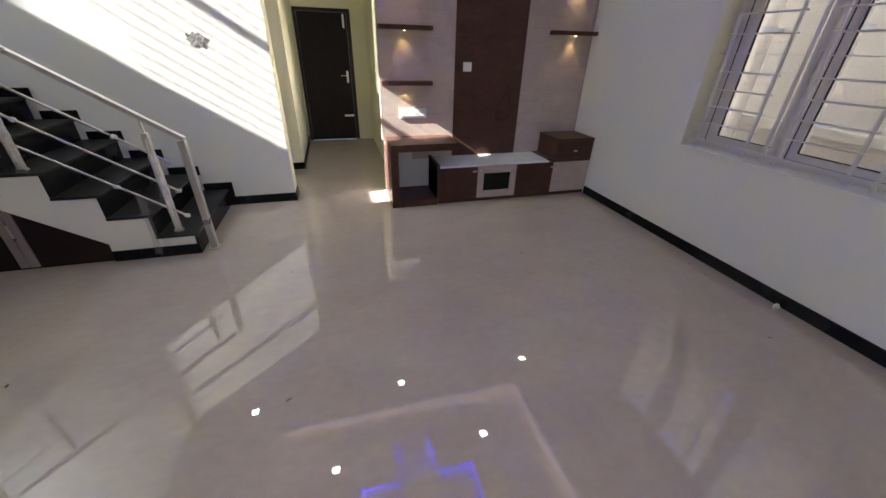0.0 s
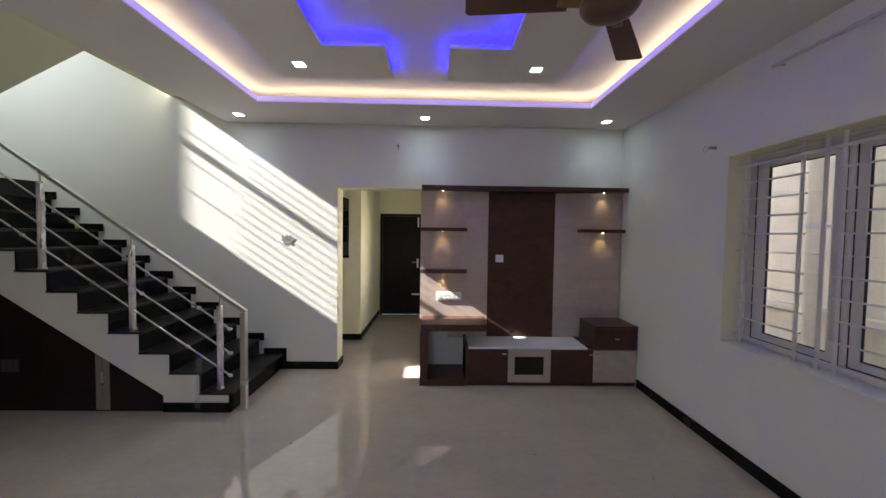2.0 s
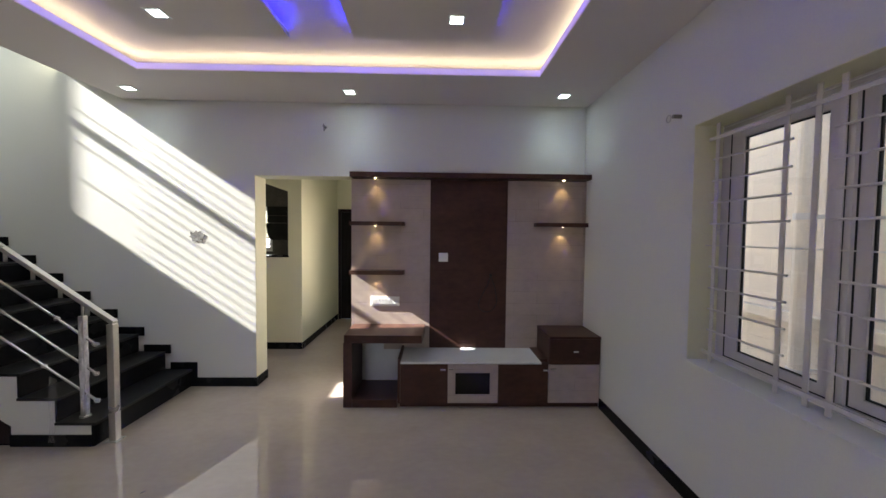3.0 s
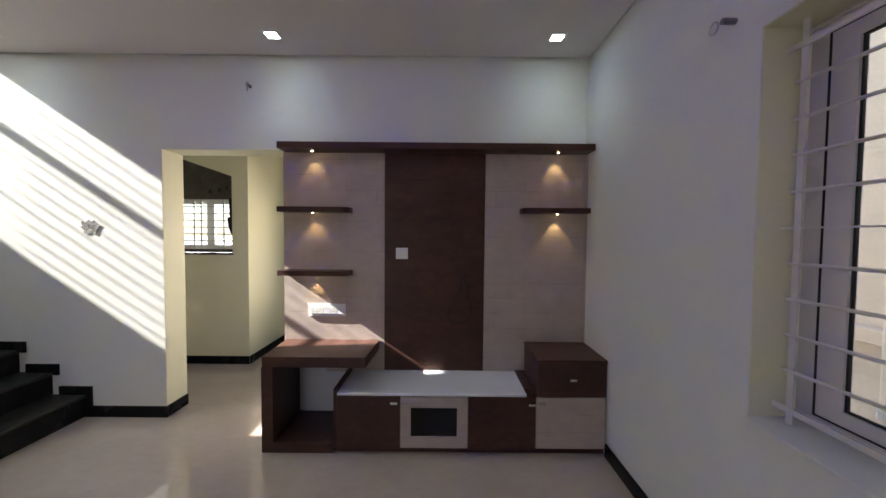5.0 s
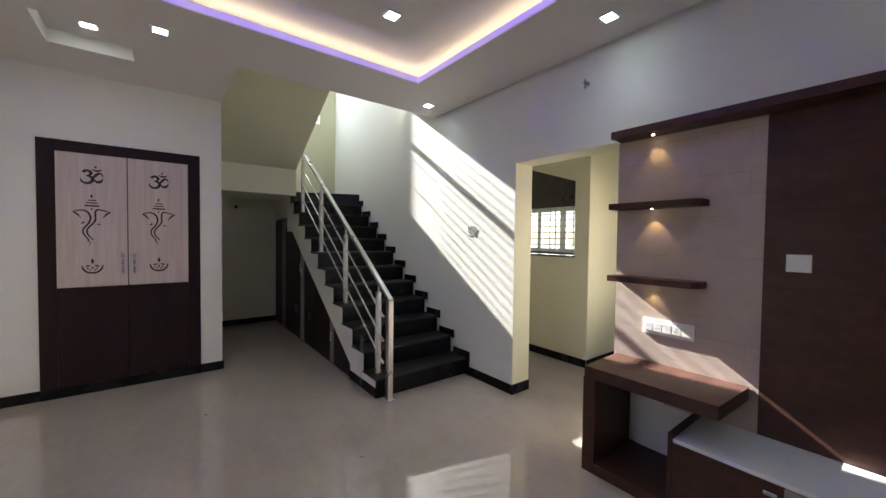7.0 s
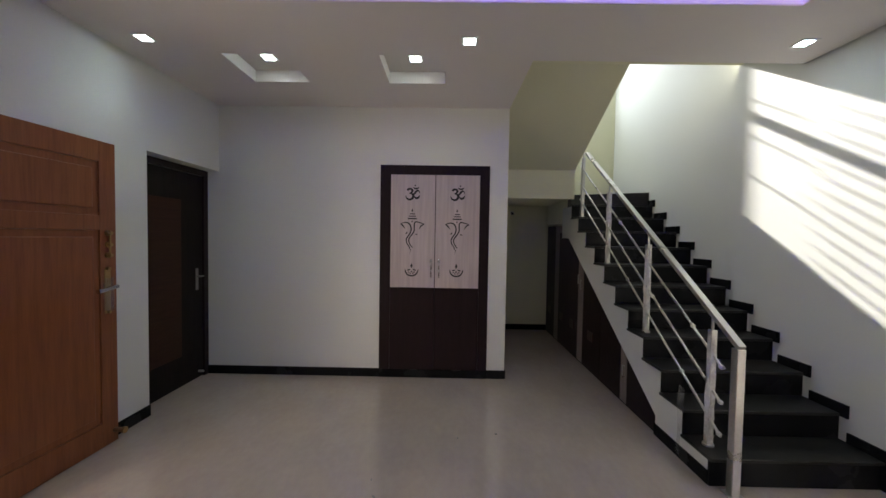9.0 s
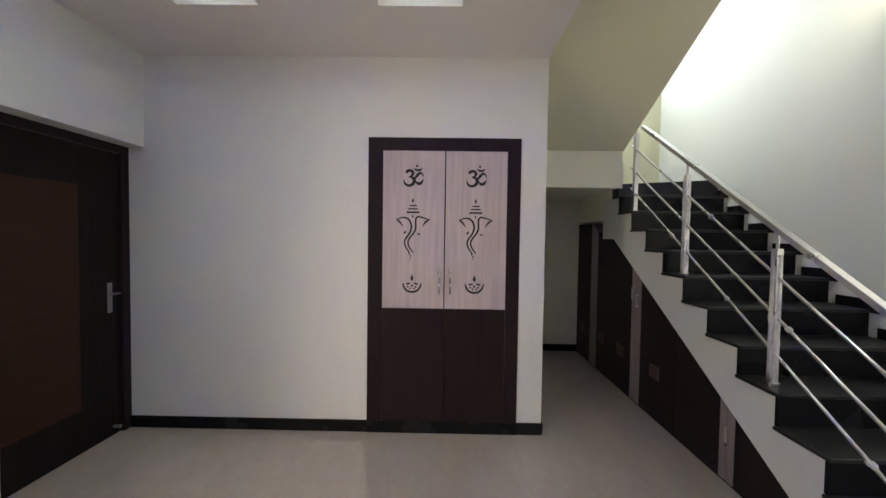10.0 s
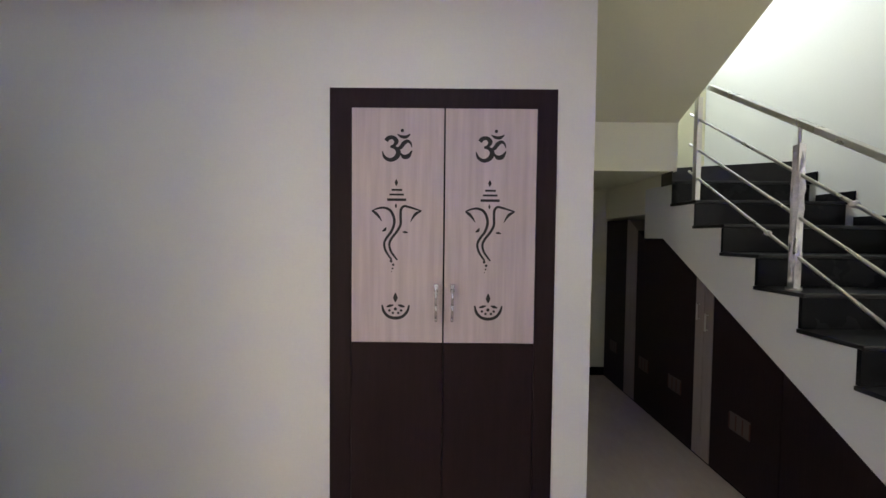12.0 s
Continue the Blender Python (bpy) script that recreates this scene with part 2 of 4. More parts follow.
# ---- plan ----
TV_Y, BACK_Y = 4.0, 4.23          # wall of the television unit
RIGHT_X, POOJA_X, FRONT_Y = 2.765, -2.83, -1.10
CEIL_Z, SLAB_Z = 2.846, 3.125
SIDE_Y = 1.949                    # corner of the cabinet wall and the passage
END_X = -4.95                     # end wall of the stair and passage
FALSE_X, OPEN_X = -1.80, -2.424   # edges of the false ceiling and of the slab at the stair
ROOF_Z = 6.0
BH_SKIRT = 0.0905                 # top of the skirting

structure("floor", boxes((-5.2, 3.1, -1.35, 7.2, -0.2, 0.0)), FLOOR, "polished beige vitrified tile floor", "floor")
structure("ground", boxes((-120, 120, -120, 120, -0.35, -0.21)), PAVING, "grey paved ground outside the house", "ground")

# wall of the television unit, with the opening to the corridor
structure("wall_north", boxes((END_X, -0.545, TV_Y, BACK_Y, 0, ROOF_Z), (0.46, 3.06, TV_Y, BACK_Y, 0, ROOF_Z),
                              (-0.545, 0.46, TV_Y, BACK_Y, 2.13, ROOF_Z)), WALL, "white painted wall behind the stair and television unit", "wall")
# right wall with the window opening
W0, W1, WZ0, WZ1 = 0.52, 2.44, 0.82, 2.21
structure("wall_east", boxes((RIGHT_X, 3.06, W1, TV_Y, 0, 3.3), (RIGHT_X, 3.06, -1.33, W0, 0, 3.3),
                             (RIGHT_X, 3.06, W0, W1, 0, WZ0), (RIGHT_X, 3.06, W0, W1, WZ1, 3.3)), WALL, "white painted wall with a grilled window", "wall")
# front wall with the main door and the recessed dark door
structure("wall_south", boxes((-1.905, -0.68, -1.33, FRONT_Y, 0, 3.3), (0.42, RIGHT_X, -1.33, FRONT_Y, 0, 3.3), (-0.68, 0.42, -1.33, FRONT_Y, 2.15, 3.3),
                              (POOJA_X, -1.905, -1.33, FRONT_Y, 2.155, 3.3)), WALL, "white painted front wall with two doorways", "wall")
structure("wall_west", boxes((-3.06, POOJA_X, -1.33, SIDE_Y, 0, 3.3)), WALL, "white painted wall round the prayer cabinet", "wall")
structure("wall_passage", boxes((END_X, -3.06, 1.72, SIDE_Y, 0, 3.3)), WALL, "white wall along the passage under the stair", "wall")
# end wall of the stair, with its high window
SW0, SW1, SZ0, SZ1 = 3.13, 3.714, 3.475, 5.05
structure("wall_stair_end", boxes((-5.18, END_X, 1.72, SW0, 0, ROOF_Z), (-5.18, END_X, SW1, BACK_Y, 0, ROOF_Z), (-5.18, END_X, SW0, SW1, 0, SZ0),
                                  (-5.18, END_X, SW0, SW1, SZ1, ROOF_Z)), CREAM, "cream painted wall at the end of the stair", "wall")
# unseen upper storey: closes the stairwell; its front part is added to shade the yard
structure("wall_upper", boxes((END_X, 2.99, 1.50, 1.72, 3.3, ROOF_Z), (2.765, 2.99, 1.72, TV_Y, 3.3, ROOF_Z), (2.765, 2.99, -1.33, 1.50, 3.3, ROOF_Z)), WALL, "unseen white upper-storey wall, its front part added for shade", "wall")
structure("roof", boxes((-5.3, 3.2, 1.4, 4.4, ROOF_Z, ROOF_Z + 0.15)), CEIL, "flat roof slab over the stairwell", "roof")
structure("slab", boxes((OPEN_X, 3.06, SIDE_Y, BACK_Y - 0.23, SLAB_Z, 3.3), (-3.06, 3.06, -1.33, SIDE_Y, SLAB_Z, 3.3)), CREAM, "cream painted slab edge above the stair", "ceiling")

# corridor behind the opening
structure("wall_corridor_left", boxes((-0.67, -0.52, 5.35, 6.95, 0, 3.0)), CREAM, "cream corridor wall", "wall")
wb = bmesh.new()
prism(wb, [(-2.4, 0), (-0.52, 0), (-0.52, 3.0), (-2.4, 3.0), (-2.4, 2.68), (-0.70, 2.11), (-0.70, 1.235), (-2.4, 1.235)], "y", 5.20, 5.35)
structure("wall_corridor_front", wb, CREAM, "cream wall with an opening to a further room", "wall")
structure("wall_corridor_right", boxes((0.60, 0.75, BACK_Y, 4.75, 0, 3.0), (0.60, 0.75, 5.85, 6.95, 0, 3.0), (0.60, 0.75, 4.75, 5.85, 0, 0.9), (0.60, 0.75, 4.75, 5.85, 2.1, 3.0)),
          CREAM, "cream corridor wall with a window opening", "wall")
structure("opening_reveal", boxes((-0.545, -0.542, TV_Y + 0.002, BACK_Y, BH_SKIRT, 2.13), (-0.542, 0.46, TV_Y + 0.002, BACK_Y - 0.001, 2.127, 2.13)), CREAM,
          "cream painted reveal of the corridor opening", "trim")
structure("wall_corridor_end", boxes((-0.519, -0.50, 6.95, 7.15, 0, 3.0), (0.36, 0.75, 6.95, 7.15, 0, 3.0), (-0.50, 0.36, 6.95, 7.15, 2.0, 3.0)), CREAM, "cream wall round the corridor door", "wall")
structure("wall_corridor_west", boxes((-2.55, -2.4, BACK_Y, 5.2, 0, 3.0)), CREAM, "cream wall closing the side corridor", "wall")
structure("ceiling_corridor", boxes((-2.55, 0.75, BACK_Y, 7.15, 3.0, 3.15)), CEIL, "plain ceiling of the corridor", "ceiling")


# ---- false ceiling ----
HX0, HX1, HY0, HY1 = -1.125, 2.095, -0.47, 3.315
TRAYS = [(-2.232, -1.74, -0.395, 0.088), (-2.232, -1.74, 0.790, 1.282)]


def plate(bm, xs, ys, z0, z1, holes):
    """Boxes that fill a grid of cuts, but for the holes."""
    for x0, x1 in zip(xs, xs[1:]):
        for y0, y1 in zip(ys, ys[1:]):
            cx, cy = (x0 + x1) / 2, (y0 + y1) / 2
            if not any(a < cx < b and c < cy < d for a, b, c, d in holes):
                block(bm, x0, x1, y0, y1, z0, z1)


cb = bmesh.new()
holes = [(HX0, HX1, HY0, HY1), *TRAYS, (POOJA_X, FALSE_X, SIDE_Y, TV_Y)]
plate(cb, [POOJA_X, -2.232, FALSE_X, -1.74, HX0, HX1, RIGHT_X], [FRONT_Y, HY0, -0.395, 0.088, 0.790, 1.282, SIDE_Y, HY1, TV_Y - 0.014], CEIL_Z, CEIL_Z + 0.055, holes)
block(cb, FALSE_X, FALSE_X + 0.03, SIDE_Y, TV_Y, CEIL_Z + 0.055, SLAB_Z)
block(cb, POOJA_X, FALSE_X + 0.03, SIDE_Y - 0.03, SIDE_Y, CEIL_Z + 0.055, SLAB_Z)
RX0, RX1, RY0, RY1, RZ = HX0 - 0.26, HX1 + 0.26, HY0 - 0.26, HY1 + 0.26, 2.995
block(cb, RX0, RX1, RY0, RY1, RZ, RZ + 0.05)
block(cb, RX0 - 0.02, RX0, RY0, RY1, CEIL_Z + 0.055, RZ)
block(cb, RX1, RX1 + 0.02, RY0, RY1, CEIL_Z + 0.055, RZ)
block(cb, RX0, RX1, RY0 - 0.02, RY0, CEIL_Z + 0.055, RZ)
block(cb, RX0, RX1, RY1, RY1 + 0.02, CEIL_Z + 0.055, RZ)
for a, b, c, d in TRAYS:
    block(cb, a - 0.03, b + 0.03, c - 0.03, d + 0.03, CEIL_Z + 0.10, CEIL_Z + 0.13)
    block(cb, a - 0.03, a, c - 0.03, d + 0.03, CEIL_Z + 0.055, CEIL_Z + 0.10)
    block(cb, b, b + 0.03, c - 0.03, d + 0.03, CEIL_Z + 0.055, CEIL_Z + 0.10)
    block(cb, a, b, c - 0.03, c, CEIL_Z + 0.055, CEIL_Z + 0.10)
    block(cb, a, b, d, d + 0.03, CEIL_Z + 0.055, CEIL_Z + 0.10)
# four hanging quarter panels that leave a cross between them
PX0, PX1, PY0, PY1, PZ = -0.735, 1.64, -0.10, 2.94, 2.92
IX0, IX1, IY0, IY1 = -0.22, 1.12, 0.46, 2.39
GX0, GX1, GY0, GY1 = 0.225, 0.68, 1.215, 1.72
QUARTERS = []
for xs in ((PX0, IX0, GX0), (PX1, IX1, GX1)):
    for ys in ((PY0, IY0, GY0), (PY1, IY1, GY1)):
        (xo, xi, xg), (yo, yi, yg) = xs, ys
        QUARTERS.append([(xo, yo), (xg, yo), (xg, yi), (xi, yi), (xi, yg), (xo, yg)])
for q in QUARTERS:
    prism(cb, q, "z", PZ, PZ + 0.03)
    cx, cy = (PX0 + PX1) / 2, (PY0 + PY1) / 2
    (xo, yo), (xg, _), (_, yi), (xi, _) = q[0], q[1], q[2], q[3]
    yg = q[4][1]
    dx, dy = (0.07 if xo < cx else -0.07), (0.07 if yo < cy else -0.07)
    core = [(xo + dx, yo + dy), (xg - dx, yo + dy), (xg - dx, yi - dy), (xi - dx, yi - dy), (xi - dx, yg - dy), (xo + dx, yg - dy)]
    prism(cb, core, "z", PZ + 0.03, RZ)
structure("ceiling", cb, CEIL, "white false ceiling with a lit cove and cross-shaped recess", "ceiling")


def strip(name, mat, label, ends):
    """Light strips, one from each corner to the next."""
    for (x0, y0), (x1, y1), z in ends:
        bm = boxes((min(x0, x1) - 0.006, max(x0, x1) + 0.006, min(y0, y1) - 0.006, max(y0, y1) + 0.006, z, z + 0.008))
        tagged(new(name, finish(name, bm, mat)), label, "light strip", "ceiling light strips")


lz, li = CEIL_Z + 0.056, 0.085
strip("light_strip", LED_WARM, "warm white light strip hidden in the ceiling cove", [
    ((HX0 - li, HY0 - li), (HX1 + li, HY0 - li), lz), ((HX0 - li, HY1 + li), (HX1 + li, HY1 + li), lz),
    ((HX0 - li, HY0 - li + 0.02), (HX0 - li, HY1 + li - 0.02), lz), ((HX1 + li, HY0 - li + 0.02), (HX1 + li, HY1 + li - 0.02), lz)])
blue, outer_blue = [], []
for q in QUARTERS:
    (xo, yo), (xg, _), (_, yi), (xi, _) = q[0], q[1], q[2], q[3]
    yg = q[4][1]
    sx, sy = (1 if xo < 0.45 else -1), (1 if yo < 1.42 else -1)
    e = 0.035
    bz = PZ + 0.0305
    blue += [((xg - sx * e, yi - sy * e), (xi - sx * e, yi - sy * e), bz), ((xi - sx * e, yi - sy * (e + 0.014)), (xi - sx * e, yg - sy * e), bz),
             ((xg - sx * e, yi - sy * 0.06), (xg - sx * e, yo + sy * 0.06), bz), ((xi - sx * 0.06, yg - sy * e), (xi - sx * 0.22, yg - sy * e), bz)]
    outer_blue.append(((xo + sx * e, yo + sy * 0.06), (xo + sx * e, yg - sy * 0.06), bz))
strip("light_strip", LED_BLUE, "deep blue light strip round the inner ceiling recess", blue)
strip("light_strip", LED_BLUE_SOFT, "faint blue light strip along the outer panel edge", outer_blue)
for spec in ((HX0, HX0 + 0.004, HY0 + 0.006, HY1 - 0.006), (HX1 - 0.004, HX1, HY0 + 0.006, HY1 - 0.006), (HX0, HX1, HY0, HY0 + 0.004), (HX0, HX1, HY1 - 0.004, HY1)):
    tagged(new("light_strip", finish("light_strip", boxes((*spec, CEIL_Z + 0.006, CEIL_Z + 0.05)), LED_VIOLET)), "violet light strip along the lip of the ceiling cove", "light strip", "ceiling light strips")


DOWN = bpy.data.lights.new("downlight_beam", "AREA")
DOWN.shape, DOWN.size, DOWN.energy, DOWN.color, DOWN.spread = "SQUARE", 0.075, 0.078, (0.86, 1.0, 0.97), radians(105)


def downlight(x, y, z, size=0.095, drop=0.0):
    ob = thing("downlight", (x, y, z), "lit square white recessed ceiling downlight", "downlight", "ceiling downlights")
    h = size / 2
    bm = bmesh.new()
    for a in (-1, 1):
        block(bm, x + a * h - 0.008, x + a * h + 0.008, y - h - 0.008, y + h + 0.008, z - 0.006, z - 0.0005)
        block(bm, x - h + 0.008, x + h - 0.008, y + a * h - 0.008, y + a * h + 0.008, z - 0.006, z - 0.0005)
    part("frame", bm, PLASTIC, ob)
    part("diffuser", boxes((x - h + 0.008, x + h - 0.008, y - h + 0.008, y + h - 0.008, z - 0.004 - drop, z - 0.001)), LAMP, ob, "glowing white diffuser")
    beam = new("downlight_beam", DOWN)
    beam.parent, beam.location = ob, (0, 0, -0.006 - drop)
    return ob


dl = downlight(-1.51, 3.70, CEIL_Z)
for x, y, z in ((0.467, 3.70, CEIL_Z), (2.43, 3.70, CEIL_Z), (-1.53, 1.45, CEIL_Z), (-1.53, -0.80, CEIL_Z), 
                (0.467, -0.80, CEIL_Z), (-0.487, 2.68, PZ), (1.38, 2.68, PZ), (-0.487, 0.16, PZ), (1.38, 0.16, PZ)):
    copy_thing(dl, Matrix.Translation((x, y, z)))
for y in (-0.16, 1.04):
    downlight(-1.99, y, CEIL_Z + 0.10, drop=0.006)

# ---- baseboards ----
BH = 0.09


def baseboard(*spec):
    return structure("baseboard", boxes(spec, bevel=0.003), GRANITE, "black granite skirting along the wall", "baseboard")


baseboard(-1.15, -0.545, TV_Y - 0.014, TV_Y, 0, BH)
baseboard(-0.545, -0.531, TV_Y - 0.014, BACK_Y, 0, BH)
baseboard(RIGHT_X - 0.014, RIGHT_X, FRONT_Y, 3.53, 0, BH)
baseboard(POOJA_X, POOJA_X + 0.014, -1.218, 0.61, 0, BH)
baseboard(POOJA_X, POOJA_X + 0.014, 1.757, SIDE_Y, 0, BH)
baseboard(-1.905, -0.70, FRONT_Y, FRONT_Y + 0.014, 0, BH)
baseboard(0.44, RIGHT_X - 0.014, FRONT_Y, FRONT_Y + 0.014, 0, BH)
baseboard(END_X + 0.014, POOJA_X, SIDE_Y, SIDE_Y + 0.014, 0, BH)
baseboard(END_X, END_X + 0.014, SIDE_Y, 3.05, 0, BH)
baseboard(-2.4, -0.52, 5.186, 5.20, 0, BH)
baseboard(-0.52, -0.506, 5.20, 6.95, 0, BH)

# ---- stair ----
RISE, GO, FIRST = 0.178, 0.260, -1.193
STEPS = 11
FACE_Y = 2.955                    # open side of the stair


def riser_x(k):
    return FIRST - (k - 1) * GO


sb = bmesh.new()
outline = [(FIRST, 0.0)]
for k in range(1, STEPS + 1):
    outline += [(riser_x(k) - 0.018, (k - 1) * RISE if k > 1 else 0.0), (riser_x(k) - 0.018, k * RISE - 0.022)]
outline = outline[1:]
outline += [(-4.18, STEPS * RISE - 0.022), (-4.18, 1.511), (-3.909, 1.511), (-1.785, 0.145), (-1.785, 0.0)]
prism(sb, outline, "y", FACE_Y, TV_Y)
stair = tagged(new("staircase", finish("staircase", sb, WALL)), "white stair flight with black granite treads beside the wall", "staircase")
for k in range(1, STEPS + 1):
    x = riser_x(k)
    back = riser_x(k + 1) if k < STEPS else -3.93
    tb = boxes((back - 0.015 if k < STEPS else -3.93, x + 0.016, FACE_Y - 0.014, TV_Y, k * RISE - 0.021, k * RISE), bevel=0.004)
    part("tread", tb, GRANITE_TOP, stair, "dusty black granite tread")
    part("riser", boxes((x - 0.017, x, FACE_Y - 0.002 if k > 1 else FACE_Y - 0.008, TV_Y, (k - 1) * RISE + 0.001, k * RISE - 0.022)), GRANITE, stair, "polished black granite riser")
part("base_strip", boxes((-1.785, FIRST - 0.018, FACE_Y - 0.011, FACE_Y - 0.001, 0, 0.085)), GRANITE, stair, "black granite strip along the floor")
for k in range(1, STEPS + 1):
    x = riser_x(k)
    back = riser_x(k + 1) + 0.060 if k < STEPS else END_X
    part("skirting", boxes((back, x + 0.060, TV_Y - 0.013, TV_Y, k * RISE - (0.02 if k > 1 else RISE), k * RISE + 0.068)), GRANITE, stair, "stepped black granite skirting")
bm = bmesh.new()
prism(bm, [(-3.88, TV_Y - 0.001), (END_X + 0.001, TV_Y - 0.001), (END_X + 0.001, FACE_Y + 0.02), (-4.32, FACE_Y + 0.02)], "z", STEPS * RISE + 0.0005, 12 * RISE)
part("winder", bm, GRANITE_TOP, stair, "black granite winder step at the landing")
# landing, beam and upper flight
part("end_cap", boxes((-3.92, -3.78, FACE_Y - 0.020, FACE_Y - 0.0145, 1.925, 2.026)), GRANITE_TOP, stair, "grey granite end of the landing tread")
structure("landing", boxes((-4.18, -3.80, SIDE_Y, FACE_Y, 2.03, 2.110), (END_X, -4.18, SIDE_Y, FACE_Y, 2.03, 2.110), (END_X, -4.18, FACE_Y, TV_Y, 1.72, STEPS * RISE - 0.022),
                         (END_X, -3.932, FACE_Y, FACE_Y + 0.018, STEPS * RISE - 0.0215, 2.03), (END_X, -3.932, FACE_Y + 0.018, TV_Y, STEPS * RISE - 0.0215, STEPS * RISE)), CREAM_LIT,
          "cream underside of the stair landing", "landing")
structure("stair_beam", boxes((-4.0, -3.797, SIDE_Y, 2.98, 2.028, 2.40)), CREAM_LIT, "cream beam below the upper flight", "beam")
ub = bmesh.new()
prism(ub, [(-3.80, 2.40), (OPEN_X, SLAB_Z), (OPEN_X, 3.3), (-3.80, 2.60)], "y", SIDE_Y, 2.98)
structure("upper_flight", ub, CREAM, "cream sloping underside of the upper stair flight", "staircase")

# ---- railing ----
RAIL_Y, SLOPE = 3.035, RISE / GO
rail = thing("stair_railing", (-1.11, RAIL_Y, 0), "steel stair railing with plastic film still on it", "railing")
ra = Vector((-1.12, RAIL_Y, 0.895))
rb = Vector((-3.54, RAIL_Y, 0.895 + 2.42 * 0.69))
bm = bmesh.new()
bar(bm, ra + Vector((0.02, 0, -0.013)), rb, 0.045, 0.03)
part("handrail", bm, STEEL, rail)
part("newel_post", boxes((-1.145, -1.095, RAIL_Y - 0.025, RAIL_Y + 0.025, 0.003, 0.875), bevel=0.004), STEEL, rail)
part("foot_plate", boxes((-1.165, -1.075, RAIL_Y - 0.045, RAIL_Y + 0.045, 0.0, 0.006), bevel=0.002), STEEL, rail)
POSTS = [(-1.333, RISE), (-2.105, 4 * RISE), (-2.885, 7 * RISE), (-3.655, 10 * RISE)]
for x, z in POSTS:
    top = ra.z + (ra.x - x) * 0.69 - 0.02
    p = part("baluster", boxes((x - 0.019, x + 0.019, RAIL_Y - 0.019, RAIL_Y + 0.019, z, top - 0.09), bevel=0.003), STEEL, rail)
    bm = bmesh.new()
    rod(bm, (x, RAIL_Y, top - 0.092), (x, RAIL_Y, top), 0.008)
    part("pin", bm, STEEL, p)
    bm = bmesh.new()
    rod(bm, (x, RAIL_Y, z), (x, RAIL_Y, z + 0.012), 0.034, 16)
    part("collar", bm, STEEL, p)
for z0 in (0.715, 0.495, 0.292):
    bm = bmesh.new()
    end = -3.74
    rod(bm, (-1.235, RAIL_Y, z0), (end, RAIL_Y, z0 + (-1.235 - end) * 0.69), 0.0085)
    part("rod", bm, STEEL, rail)


def film(x, z, length, r, seed):
    """Crumpled film clinging to a bar."""
    rnd = random.Random(seed)
    bm = bmesh.new()
    rows, n = 15, 10
    rings = []
    for i in range(rows):
        f = i / (rows - 1)
        fat = r * (1 + 0.28 * math.sin(f * math.pi) * rnd.uniform(0.1, 1.1))
        rings.append([bm.verts.new((x + fat * rnd.uniform(0.8, 1.3) * math.cos(6.283 * j / n), RAIL_Y + fat * rnd.uniform(0.8, 1.25) * math.sin(6.283 * j / n), z + length * f))
                      for j in range(n)])
    for a, b in zip(rings, rings[1:]):
        for j in range(n):
            bm.faces.new((a[j], a[(j + 1) % n], b[(j + 1) % n], b[j]))
    return bm


for i, (x, z) in enumerate(POSTS[:3]):
    part("plastic_film", film(x, z + 0.03, 0.69, 0.0215, 5 + i), WRAP, rail, "crumpled plastic film on a post")
rnd = random.Random(8)
for x, z0 in ((-1.245, 0.715), (-1.245, 0.495), (-1.245, 0.292), (-1.52, 0.715), (-1.62, 0.292), (-2.02, 0.495), (-2.45, 0.292), (-2.62, 0.715), (-3.05, 0.292)):
    bm = bmesh.new()
    bmesh.ops.create_icosphere(bm, subdivisions=2, radius=0.014, matrix=Matrix.Translation((x, RAIL_Y, z0 + (-1.235 - x) * 0.69)) @ Matrix.Diagonal((1.7, 0.9, 1.2, 1)))
    for v in bm.verts:
        v.co += Vector((rnd.uniform(-1, 1), rnd.uniform(-1, 1), rnd.uniform(-1, 1))) * 0.0035
    part("film_knot", bm, WRAP, rail, "knot of torn plastic film on a rod")
bm = bmesh.new()
rnd = random.Random(3)
va = [bm.verts.new((-1.475 + rnd.uniform(-0.006, 0.006) - 0.004 * i, 2.930 - 0.008 * math.sin(i), 0.52 - 0.080 * i)) for i in range(7)]
vb = [bm.verts.new((-1.43 + rnd.uniform(-0.006, 0.006) - 0.004 * i, 2.932 + 0.006 * math.sin(i), 0.50 - 0.077 * i)) for i in range(7)]
for i in range(6):
    bm.faces.new((va[i], va[i + 1], vb[i + 1], vb[i]))
bmesh.ops.solidify(bm, geom=bm.faces[:], thickness=0.002)
part("loose_film", bm, FILM, rail, "strip of loose plastic film hanging down")

# ---- cupboards under the stair ----
CUP_Y = 2.962


def under_z(x):
    """Underside of the stair above the cupboard fronts."""
    if x > -3.909:
        return 0.145 + (-1.785 - x) * 0.643
    return 1.511 if x > -4.18 else min(1.70, 1.511 + (-4.18 - x) * 0.65)


def cupboard(x0, x1, mat, label, name="stair_cupboard"):
    bm = bmesh.new()
    o = [(x0, 0.012), (x1, 0.012), (x1, max(0.03, under_z(x1) - 0.006))]
    o += [(b, under_z(b) - 0.006) for b in (-3.909, -4.18, -4.471) if x0 < b < x1]
    o += [(x0, max(0.03, under_z(x0) - 0.006))]
    prism(bm, o, "y", CUP_Y, CUP_Y + 0.35)
    return bm


